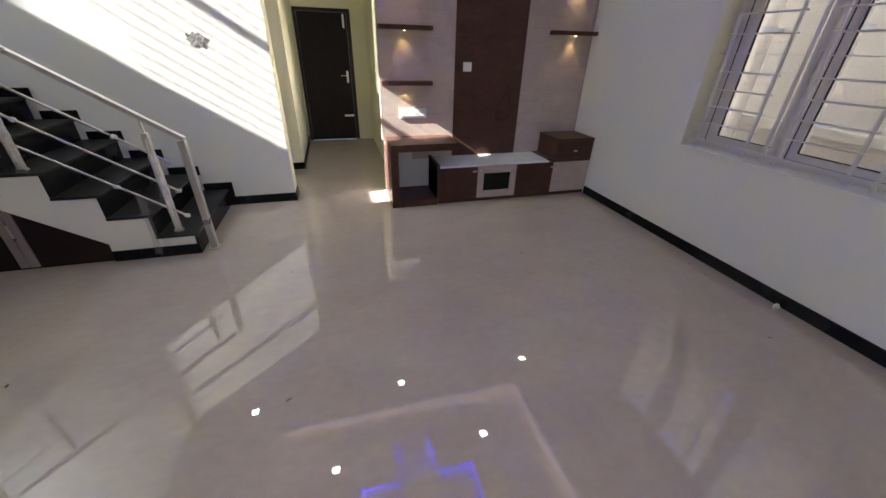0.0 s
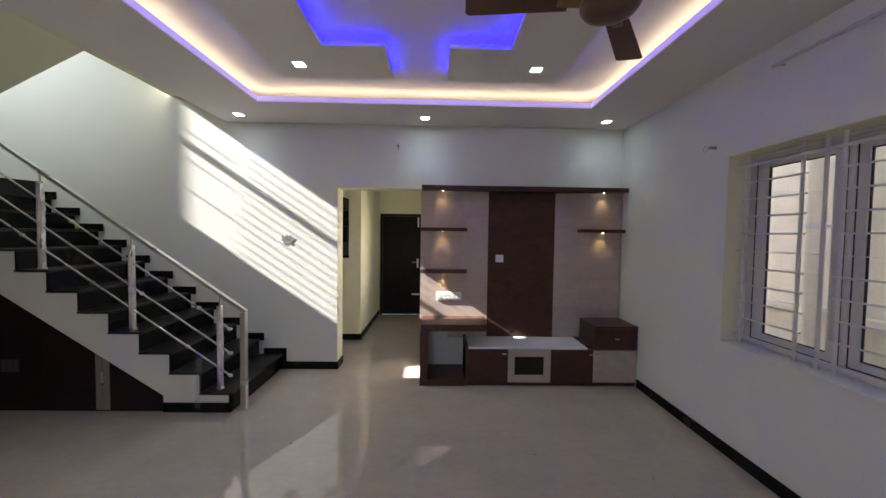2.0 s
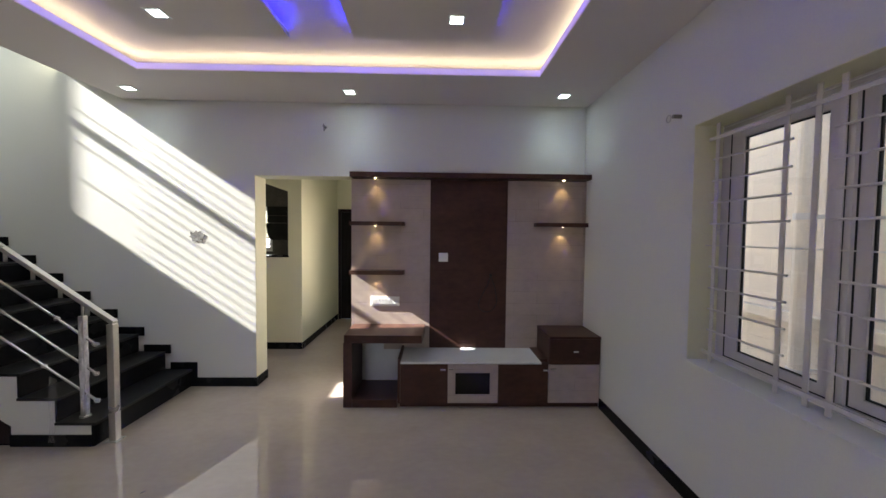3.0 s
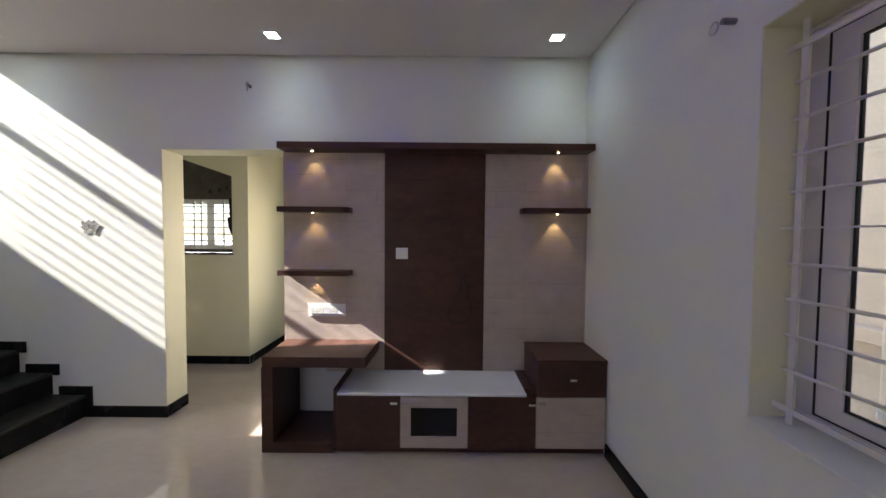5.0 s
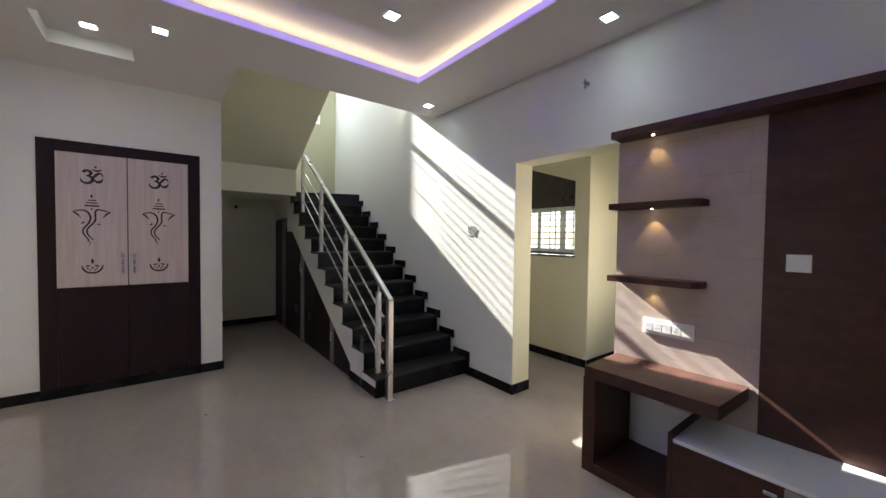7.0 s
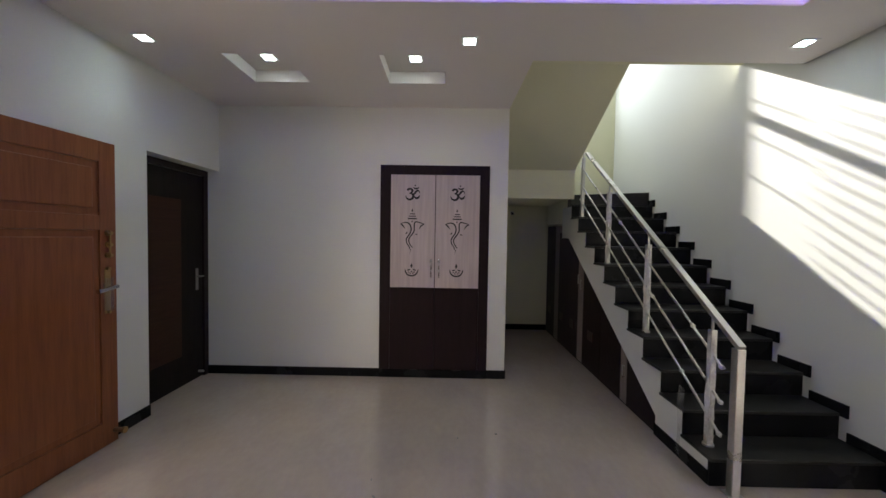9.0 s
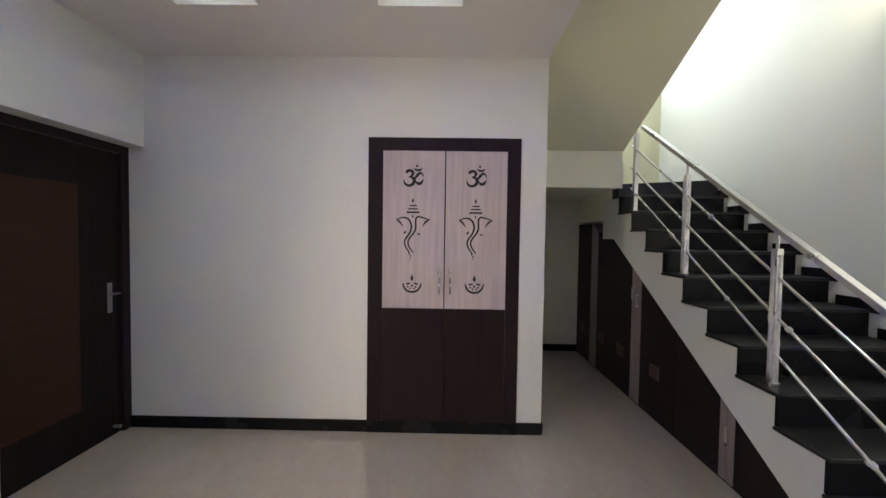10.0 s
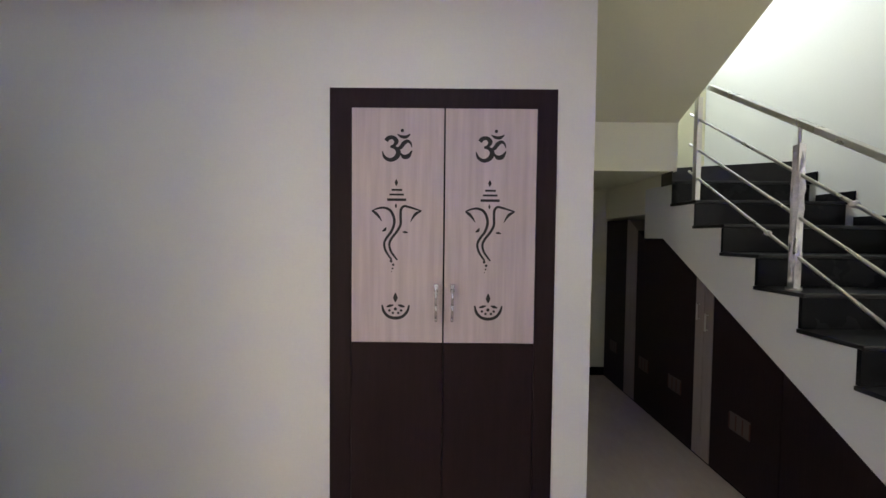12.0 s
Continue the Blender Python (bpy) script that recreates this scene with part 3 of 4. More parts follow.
def stair_cupboard(x0, x1, mat, label):
    ob = thing("stair_cupboard", ((x0 + x1) / 2, CUP_Y, 0), label, "cupboard", "cupboards under the stair")
    part("door", cupboard(x0 + 0.002, x1 - 0.002, mat, label), mat, ob)
    part("plinth", boxes((x0 + 0.002, x1 - 0.002, CUP_Y + 0.004, CUP_Y + 0.34, 0, 0.0115)), GRANITE, ob)
    return ob


def vent(ob, x, z, w=0.15, h=0.11):
    bm = bmesh.new()
    block(bm, x - w / 2, x + w / 2, CUP_Y - 0.004, CUP_Y - 0.0005, z - h / 2, z + h / 2, bevel=0.001)
    v = part("vent", bm, VENT, ob, "small slatted vent")
    for i in range(4):
        xx = x - w / 2 + w * i / 3
        part("slat", boxes((xx - 0.004, xx + 0.004, CUP_Y - 0.006, CUP_Y - 0.001, z - h / 2 + 0.009, z + h / 2 - 0.009)), UNIT, v)


def cup_handle(ob, x, z):
    bm = bmesh.new()
    bar(bm, (x, CUP_Y - 0.02, z - 0.06), (x, CUP_Y - 0.02, z + 0.06), 0.012, 0.008, 0.002, up=(0, 1, 0))
    rod(bm, (x, CUP_Y - 0.02, z - 0.05), (x, CUP_Y - 0.001, z - 0.05), 0.004, 8)
    rod(bm, (x, CUP_Y - 0.02, z + 0.05), (x, CUP_Y - 0.001, z + 0.05), 0.004, 8)
    part("handle", bm, STEEL, ob, "small steel pull handle")


c1 = stair_cupboard(-2.254, -1.80, WENGE, "low triangular dark brown cupboard door under the stair")
c2 = stair_cupboard(-2.316, -2.256, STRIP, "narrow pale laminate strip of a cupboard under the stair")
c3 = stair_cupboard(-2.378, -2.318, STRIP, "narrow pale laminate strip of a cupboard under the stair")
c4 = stair_cupboard(-2.845, -2.380, WENGE, "dark brown sloping cupboard door under the stair")
c5 = stair_cupboard(-3.343, -2.847, WENGE, "dark brown sloping cupboard door with a vent")
c6 = stair_cupboard(-3.428, -3.345, STRIP, "narrow pale laminate cupboard strip with a handle")
c7 = stair_cupboard(-3.514, -3.430, STRIP, "narrow pale laminate cupboard strip with a handle")
c8 = stair_cupboard(-4.299, -3.516, WENGE, "tall dark brown cupboard door with two vents")
c9 = stair_cupboard(-4.496, -4.301, STRIP, "pale laminate cupboard strip at the passage end")
c10 = stair_cupboard(-4.935, -4.498, WENGE, "dark brown cupboard door at the passage end")
vent(c5, -3.105, 0.40)
vent(c8, -3.716, 0.40)
vent(c8, -4.146, 0.40)
vent(c10, -4.715, 0.39)
cup_handle(c2, -2.30, 0.30)
cup_handle(c6, -3.39, 0.95)
cup_handle(c7, -3.472, 1.01)

# ---- television unit ----
PANEL_Y = 3.955
unit_panel = thing("wall_panel", (1.6, 4.0, 0.4), "greige and brown laminate wall panelling of the television unit", "wall panel")
part("left_panel", boxes((0.425, 1.2045, PANEL_Y, TV_Y - 0.001, 0.62, 2.10)), UNIT_LIGHT, unit_panel, "greige textured laminate panel")
part("middle_panel", boxes((1.206, 1.977, PANEL_Y - 0.004, TV_Y - 0.001, 0.40, 2.10)), UNIT, unit_panel, "dark brown laminate panel")
part("right_panel", boxes((1.9785, 2.742, PANEL_Y, TV_Y - 0.001, 0.40, 2.10)), UNIT_LIGHT, unit_panel, "greige textured laminate panel")
part("edge_strip", boxes((2.743, 2.764, PANEL_Y - 0.01, TV_Y - 0.001, 0.40, 2.10)), UNIT_LIGHT, unit_panel)
part("lower_panel", boxes((0.75, 1.2045, PANEL_Y + 0.004, TV_Y - 0.001, 0.40, 0.619)), UNIT_LIGHT, unit_panel)

top_shelf = thing("top_shelf", (1.6, 3.9, 2.102), "long dark brown shelf with small spotlights underneath", "shelf")
part("board", boxes((0.437, 2.762, 3.815, TV_Y - 0.001, 2.102, 2.150), bevel=0.002), UNIT, top_shelf)


def shelf(x0, x1, z, rounded):
    ob = thing("wall_shelf", ((x0 + x1) / 2, 3.9, z), "small dark brown floating wall shelf", "shelf", "floating shelves")
    bm = bmesh.new()
    r = 0.06
    pts = [(x0, PANEL_Y - 0.001), (x0, 3.82), (x1, 3.82), (x1, PANEL_Y - 0.001)]
    if rounded == "right":
        arc = [(x1 - r + r * math.sin(a), 3.82 + r - r * math.cos(a)) for a in (0, 0.4, 0.8, 1.2, 1.5708)]
        pts = [pts[0], pts[1], *arc, pts[3]]
    else:
        arc = [(x0 + r - r * math.cos(a), 3.82 + r - r * math.sin(a)) for a in (0, 0.4, 0.8, 1.2, 1.5708)]
        pts = [pts[0], *arc, pts[2], pts[3]]
    prism(bm, pts, "z", z, z + 0.038)
    part("board", bm, UNIT, ob)
    return ob


SHELVES = [shelf(0.432, 0.957, 1.640, "right"), shelf(0.432, 0.957, 1.165, "right"), shelf(2.245, 2.740, 1.645, "left")]


def shelf_spot(parent, x, z, watts=0.34):
    bm = bmesh.new()
    rod(bm, (x, 3.885, z - 0.004), (x, 3.885, z - 0.0005), 0.017, 18)
    p = part("spotlight", bm, CHROME, parent, "tiny warm spotlight set in the shelf")
    bm = bmesh.new()
    rod(bm, (x, 3.885, z - 0.006), (x, 3.885, z - 0.0045), 0.006, 16)
    part("lens", bm, LAMP_WARM, p, "glowing warm lens")
    spot_lamp("shelf_spotlight_beam", (x, 3.908, z - 0.012), (x, 3.915, z - 0.4), watts * 0.6, (1.0, 0.72, 0.34), 70, 0.22, 0.004)


shelf_spot(top_shelf, 0.672, 2.102)
shelf_spot(SHELVES[0], 0.676, 1.640)
shelf_spot(SHELVES[1], 0.676, 1.165, 0.28)
shelf_spot(top_shelf, 2.513, 2.102)
shelf_spot(SHELVES[2], 2.514, 1.645)

desk = thing("side_desk", (0.8, 3.75, 0), "brown laminate open desk box at the end of the television unit", "desk")
db = bmesh.new()
prism(db, [(0.445, PANEL_Y - 0.002), (0.455, 3.535), (1.145, 3.535), (1.165, 3.90), (1.165, PANEL_Y - 0.002)], "z", 0.585, 0.655)
part("top", db, UNIT, desk)
part("side", boxes((0.447, 0.525, 3.537, 3.998, 0.0, 0.5845), bevel=0.002), UNIT, desk)
part("bottom", boxes((0.526, 0.928, 3.537, 3.998, 0.0, 0.07), bevel=0.002), UNIT, desk)
part("back", boxes((0.56, 0.94, 3.985, 3.998, 0.071, 0.5845)), STONE, desk, "white laminate back panel")

bench = thing("television_bench", (1.6, 3.75, 0), "low brown laminate television bench with a white top", "bench")
part("body", boxes((0.932, 2.285, 3.552, 3.952, 0.042, 0.398), bevel=0.002), UNIT, bench)
part("plinth", boxes((0.95, 2.762, 3.565, 3.95, 0.0, 0.0415)), UNIT, bench)
bb = bmesh.new()
prism(bb, [(0.932, 0.04), (0.932, 0.44), (0.955, 0.44), (0.955, 0.04)], "y", 3.536, 3.951)
part("end_panel", bb, UNIT, bench)
part("white_top", boxes((0.957, 2.225, 3.530, 3.950, 0.399, 0.419), bevel=0.004), STONE, bench, "glossy white stone top")
part("front_left", boxes((0.957, 1.378, 3.536, 3.551, 0.045, 0.394), bevel=0.002), UNIT, bench)
gd = part("glass_door", boxes((1.382, 1.450, 3.532, 3.551, 0.046, 0.392), (1.762, 1.833, 3.532, 3.551, 0.046, 0.392), (1.450, 1.762, 3.532, 3.551, 0.046, 0.122),
                              (1.450, 1.762, 3.532, 3.551, 0.320, 0.392)), UNIT_LIGHT, bench, "pale framed door with a smoked pane")
part("pane", boxes((1.4505, 1.7615, 3.541, 3.545, 0.1225, 0.3195)), DARK_GLASS, gd, "smoked glass pane")
# black sheet behind the pane stands in for a shaded inside; the body is solid
part("dark_sheet", boxes((1.4505, 1.7615, 3.547, 3.5505, 0.1225, 0.3195)), RUBBER, gd)
part("front_right", boxes((1.837, 2.288, 3.536, 3.551, 0.045, 0.394), bevel=0.002), UNIT, bench)


def knob(parent, x, y, z):
    bm = boxes((x - 0.024, x + 0.024, y - 0.016, y - 0.001, z - 0.009, z + 0.009), bevel=0.003)
    part("handle", bm, CHROME, parent, "small chrome handle")


knob(bench, 1.338, 3.536, 0.350)
knob(bench, 1.412, 3.532, 0.358)
knob(bench, 2.262, 3.536, 0.348)

cab = thing("corner_cabinet", (2.53, 3.75, 0.04), "small brown cabinet with a drawer above a pale door", "cabinet")
part("body", boxes((2.300, 2.760, 3.552, 3.952, 0.042, 0.628)), UNIT, cab)
part("top", boxes((2.297, 2.762, 3.534, 3.953, 0.629, 0.650), bevel=0.002), UNIT, cab)
d = part("drawer", boxes((2.303, 2.759, 3.537, 3.551, 0.400, 0.627), bevel=0.002), UNIT, cab)
knob(d, 2.533, 3.537, 0.517)
d = part("door", boxes((2.292, 2.757, 3.536, 3.551, 0.046, 0.394), bevel=0.002), UNIT_LIGHT, cab, "pale greige door")
knob(d, 2.330, 3.536, 0.356)
part("side_wedge", boxes((2.226, 2.296, 3.60, 3.952, 0.399, 0.425)), UNIT, cab)


def switch_plate(name, x0, x1, z0, z1, y, label, n):
    ob = thing(name, ((x0 + x1) / 2, y, (z0 + z1) / 2), label, "switch plate")
    part("plate", boxes((x0, x1, y - 0.010, y - 0.0005, z0, z1), bevel=0.003), PLASTIC, ob)
    w = (x1 - x0 - 0.02) / n
    for i in range(n):
        a = x0 + 0.01 + i * w
        s = part("switch", boxes((a + 0.003, a + w - 0.003, y - 0.014, y - 0.0105, z0 + 0.02, z1 - 0.02), bevel=0.002), PLASTIC, ob)
        if i % 2:
            bm = bmesh.new()
            for dx, dz in ((-0.008, -0.006), (0.008, -0.006), (0, 0.010)):
                rod(bm, (a + w / 2 + dx, y - 0.0146, (z0 + z1) / 2 + dz), (a + w / 2 + dx, y - 0.0141, (z0 + z1) / 2 + dz), 0.003, 8)
            part("socket_holes", bm, RUBBER, s)
    return ob


switch_plate("switch_board", 0.618, 0.905, 0.838, 0.935, PANEL_Y, "white switch board with sockets on the panel", 5)
switch_plate("blank_plate", 1.294, 1.386, 1.289, 1.376, PANEL_Y - 0.004, "small square white blanking plate", 1)

# cable loop hanging from the middle panel
cv = bpy.data.curves.new("cable", "CURVE")
cv.dimensions, cv.bevel_depth, cv.bevel_resolution = "3D", 0.004, 2
sp = cv.splines.new("BEZIER")
pts = [(1.816, 3.949, 1.155), (1.87, 3.935, 0.98), (1.86, 3.930, 0.84), (1.78, 3.930, 0.79), (1.70, 3.930, 0.84), (1.73, 3.935, 0.95), (1.79, 3.940, 1.07), (1.814, 3.949, 1.15)]
sp.bezier_points.add(len(pts) - 1)
for p, co in zip(sp.bezier_points, pts):
    p.co, p.handle_left_type, p.handle_right_type = co, "AUTO", "AUTO"
cv.materials.append(RUBBER)
tagged(new("cable", cv), "loop of thin black cable hanging from the panel", "cable")
cable_hole = bmesh.new()
rod(cable_hole, (1.816, 3.944, 1.158), (1.816, 3.950, 1.158), 0.014, 14)
tagged(new("cable_outlet", finish("cable_outlet", cable_hole, RUBBER)), "round black cable outlet in the brown panel", "outlet")

# ---- prayer cabinet ----
PX = POOJA_X
pooja = thing("prayer_cabinet", (PX, 1.18, 0), "dark framed prayer cabinet with pale engraved doors", "cabinet")
part("frame", boxes((PX, PX + 0.012, 0.611, 0.720, 0.06, 2.247), (PX, PX + 0.012, 1.658, 1.757, 0.06, 2.247), (PX, PX + 0.012, 0.720, 1.658, 2.150, 2.247)), WENGE, pooja)
part("plinth", boxes((PX, PX + 0.016, 0.611, 1.757, 0, 0.085)), GRANITE, pooja, "black granite plinth")
part("backing", boxes((PX, PX + 0.004, 0.7205, 1.6575, 0.086, 2.1495)), RUBBER, pooja)
part("lower_door", boxes((PX + 0.0045, PX + 0.016, 0.723, 1.1895, 0.088, 0.960), bevel=0.002), WENGE, pooja)
part("lower_door", boxes((PX + 0.0045, PX + 0.016, 1.1955, 1.655, 0.088, 0.960), bevel=0.002), WENGE, pooja)
FACE = PX + 0.017


def ribbon(bm, pts, widths):
    """A stroke of varying width along smooth points, a few millimetres proud of the door."""
    fine = []
    n = len(pts)
    for i in range(n - 1):
        p0, p1, p2, p3 = (pts[max(0, i - 1)], pts[i], pts[i + 1], pts[min(n - 1, i + 2)])
        for s in range(5):
            t = s / 5
            fine.append((tuple(0.5 * (2 * b + (c - a) * t + (2 * a - 5 * b + 4 * c - d) * t * t + (3 * b - a - 3 * c + d) * t ** 3)
                               for a, b, c, d in zip(p0, p1, p2, p3)), (i + t) / (n - 1)))
    fine.append((pts[-1], 1.0))
    left, right = [], []
    for i, ((u, v), f) in enumerate(fine):
        (ua, va_), (ub_, vb_) = fine[max(0, i - 1)][0], fine[min(len(fine) - 1, i + 1)][0]
        du, dv = ub_ - ua, vb_ - va_
        ln = math.hypot(du, dv) or 1
        k = f * (len(widths) - 1)
        j = min(int(k), len(widths) - 2)
        w = (widths[j] + (widths[j + 1] - widths[j]) * (k - j)) * 0.57
        left.append((u - dv / ln * w, v + du / ln * w))
        right.append((u + dv / ln * w, v - du / ln * w))
    la = [bm.verts.new((FACE + 0.0015, y, z)) for y, z in left]
    rb_ = [bm.verts.new((FACE + 0.0015, y, z)) for y, z in right]
    for i in range(len(la) - 1):
        bm.faces.new((la[i], la[i + 1], rb_[i + 1], rb_[i]))


def dot(bm, u, v, r):
    vs = [bm.verts.new((FACE + 0.0015, u + r * math.cos(a * 0.5236), v + r * math.sin(a * 0.5236))) for a in range(12)]
    bm.faces.new(vs)


def motif(y0, which):
    """Engraved line motif; design units run right and down from the door's top left corner."""
    k, z_top = 0.000953, 2.147
    bm = bmesh.new()

    def put(pts, widths):
        ribbon(bm, [(y0 + (a + 48) * k, z_top - (b - 9) * k) for a, b in pts], [w * k for w in widths])

    def spot(a, b, r):
        dot(bm, y0 + (a + 48) * k, z_top - (b - 9) * k, r * k)

    if which == "symbol":
        put([(133, 182), (145, 167), (170, 164), (187, 182), (177, 203), (155, 212)], [20, 20, 18, 22, 14, 8])
        put([(155, 212), (182, 218), (198, 240), (186, 268), (155, 281), (125, 266), (113, 235)], [8, 16, 24, 22, 18, 14, 3])
        put([(192, 222), (210, 215), (225, 195), (245, 182), (262, 192), (269, 215)], [12, 18, 20, 16, 10, 2])
        put([(208, 243), (225, 263), (250, 260), (271, 230)], [3, 20, 22, 3])
        put([(192, 146), (212, 158), (238, 160), (261, 145)], [3, 14, 16, 4])
        spot(218, 127, 9)
    elif which == "figure":
        put([(188, 383), (188, 400), (188, 417)], [2, 16, 2])
        put([(163, 438), (190, 438), (220, 438)], [9, 9, 9])
        put([(152, 463), (190, 463), (229, 463)], [9, 9, 9])
        put([(140, 490), (190, 490), (241, 490)], [12, 12, 12])
        put([(187, 510), (187, 522), (187, 535)], [2, 11, 2])
        put([(60, 550), (90, 537), (125, 533), (157, 547), (175, 580), (178, 615), (165, 655), (140, 690), (126, 720), (131, 755), (148, 785), (166, 808)], [6, 10, 13, 13, 12, 11, 10, 8])
        put([(60, 550), (80, 562), (98, 582), (114, 607)], [5, 14, 10, 1])
        put([(322, 548), (290, 538), (255, 528), (230, 524), (214, 542), (212, 580), (212, 620), (195, 655), (165, 695), (153, 725), (160, 760), (180, 790), (196, 810)], [6, 10, 12, 12, 12, 11, 10, 7])
        put([(322, 548), (295, 562), (278, 582), (264, 607)], [5, 14, 10, 1])
        put([(115, 657), (128, 650), (136, 636)], [4, 14, 3])
        put([(222, 661), (236, 661), (252, 664)], [3, 12, 2])
        spot(163, 816, 8)
        spot(174, 835, 7)
        spot(171, 855, 5)
        spot(165, 872, 3)
    else:
        put([(187, 984), (187, 1012), (187, 1036)], [2, 23, 2])
        put([(116, 1050), (125, 1085), (150, 1112), (188, 1121), (225, 1112), (250, 1085), (261, 1050)], [7, 13, 14, 15, 14, 13, 7])
        put([(140, 1060), (158, 1055), (178, 1050)], [6, 14, 3])
        put([(200, 1050), (218, 1055), (237, 1060)], [3, 14, 6])
        for a, b, r in ((187, 1072, 9), (155, 1080, 7), (218, 1080, 7), (174, 1093, 7), (203, 1093, 7)):
            spot(a, b, r)
    bmesh.ops.recalc_face_normals(bm, faces=bm.faces)
    return bm


for y0, y1, hy in ((0.724, 1.1875, 1.155), (1.1955, 1.654, 1.237)):
    door = part("upper_door", boxes((PX + 0.0045, FACE, y0, y1, 0.963, 2.147), bevel=0.0015), PALE, pooja, "pale wood door with a dark engraved motif")
    for which, words in (("symbol", "dark engraved sacred letter"), ("figure", "dark engraved trunk-shaped line figure"), ("lamp", "dark engraved oil lamp motif")):
        part("engraving", motif(y0, which), RUBBER, door, words)
    bm = bmesh.new()
    for a, b in (((0, 1.255), (0.028, 1.24)), ((0.028, 1.24), (0.030, 1.16)), ((0.030, 1.16), (0.012, 1.09)), ((0.012, 1.09), (0, 1.075))):
        rod(bm, (FACE + a[0], hy, a[1]), (FACE + b[0], hy, b[1]), 0.0075, 10)
    block(bm, FACE, FACE + 0.03, hy - 0.011, hy + 0.011, 1.225, 1.266, bevel=0.004)
    part("handle", bm, CHROME, door, "curved chrome handle", smooth=True)

# ---- doors ----
door = tagged(new("door_1"), "closed dark door with a walnut panel in a deep recess", "door", kind="structure")
door.location = (-2.39, -1.24, 0)
DY = -1.24
part("frame", boxes((-2.829, -2.765, -1.33, DY + 0.02, 0, 2.15), (-1.970, -1.906, -1.33, DY + 0.02, 0, 2.15), (-2.765, -1.970, -1.33, DY + 0.02, 2.09, 2.15)), WENGE, door)
leaf = part("leaf", boxes((-2.763, -1.972, DY - 0.035, DY, 0.006, 2.088), bevel=0.002), DOOR_DARK, door)
part("inlay", boxes((-2.46, -1.99, DY, DY + 0.004, 0.30, 1.82), bevel=0.001), DOOR_BROWN, leaf, "walnut veneer panel")


def lever(parent, x, y, z, side, mat=STEEL):
    p = part("handle_plate", boxes((x - 0.018, x + 0.018, y, y + 0.008, z - 0.11, z + 0.11), bevel=0.003), mat, parent, "steel lever handle on a long plate")
    bm = bmesh.new()
    rod(bm, (x, y + 0.008, z + 0.03), (x, y + 0.045, z + 0.03), 0.009)
    rod(bm, (x, y + 0.045, z + 0.03), (x + side * 0.11, y + 0.045, z + 0.03), 0.008)
    part("lever", bm, mat, p)
    return p


lever(leaf, -2.675, DY + 0.001, 1.03, -0.35, HOOK)
bm = bmesh.new()
rod(bm, (-2.70, DY, 0.07), (-2.70, DY + 0.05, 0.07), 0.012)
part("door_stop", bm, STEEL, leaf)

# corridor door
door = tagged(new("door_2"), "closed near-black corridor door with steel fittings", "door", kind="structure")
door.location = (-0.07, 6.95, 0)
part("frame", boxes((-0.499, -0.45, 6.94, 7.10, 0, 1.999), (0.30, 0.359, 6.94, 7.10, 0, 1.999), (-0.45, 0.30, 6.94, 7.10, 1.95, 1.999)), WENGE, door)
leaf = part("leaf", boxes((-0.448, 0.298, 6.955, 6.995, 0.006, 1.948)), DOOR_DARK, door)
bm = boxes((0.225, 0.258, 6.944, 6.954, 0.94, 1.12), bevel=0.003)
rod(bm, (0.24, 6.945, 1.05), (0.24, 6.91, 1.05), 0.009)
rod(bm, (0.24, 6.91, 1.05), (0.13, 6.91, 1.05), 0.008)
part("handle", bm, STEEL, leaf)
part("bolt", boxes((0.235, 0.262, 6.942, 6.954, 1.74, 1.93), bevel=0.003), STEEL, leaf)
part("lower_bolt", boxes((0.13, 0.29, 6.942, 6.954, 0.395, 0.425), bevel=0.003), STEEL, leaf)

# open wooden front door, and its frame
main_frame = tagged(new("door_3"), "teak frame of the open front doorway", "door", kind="structure")
main_frame.location = (-0.13, -1.2, 0)
part("frame", boxes((-0.679, -0.62, -1.32, -1.20, 0, 2.149), (0.36, 0.419, -1.32, -1.20, 0, 2.149), (-0.62, 0.36, -1.32, -1.20, 2.09, 2.149)), TEAK, main_frame)
main = thing("front_door", (-1.545, -1.045, 0.01), "open varnished teak front door with brass fittings", "door")
L, HT = 0.88, 2.10
ml = bmesh.new()
for spec in ((0, 0.115, 0, HT), (L - 0.115, L, 0, HT), (0.115, L - 0.115, 0, 0.17), (0.115, L - 0.115, HT - 0.14, HT), (0.115, L - 0.115, 1.50, 1.60)):
    block(ml, spec[0], spec[1], -0.019, 0.019, spec[2], spec[3], bevel=0.003)
turn = math.degrees(math.atan2(-0.022, 0.88))
M = pose(-1.545, -1.045, 0.01, 0, 0, turn)


def on_leaf(bm):
    bmesh.ops.transform(bm, matrix=M, verts=bm.verts)
    return bm


main_leaf = part("leaf", on_leaf(ml), TEAK, main)
for z0, z1 in ((0.17, 1.50), (1.60, HT - 0.14)):
    pb = bmesh.new()
    block(pb, 0.1155, L - 0.1155, -0.008, 0.008, z0 + 0.0005, z1 - 0.0005)
    block(pb, 0.155, L - 0.155, -0.016, 0.016, z0 + 0.045, z1 - 0.045, bevel=0.007)
    part("panel", on_leaf(pb), TEAK, main_leaf)
pb = boxes((0.048, 0.092, 0.019, 0.026, 0.925, 1.235), bevel=0.004)
plate_part = part("handle_plate", on_leaf(pb), BRASS, main_leaf, "long handle plate wrapped in clear film")
pb = bmesh.new()
rod(pb, (0.07, 0.024, 1.105), (0.07, 0.07, 1.105), 0.012)
rod(pb, (0.045, 0.07, 1.112), (0.12, 0.074, 1.100), 0.014, 12, 0.011)
rod(pb, (0.12, 0.074, 1.100), (0.185, 0.072, 1.092), 0.011, 12, 0.016)
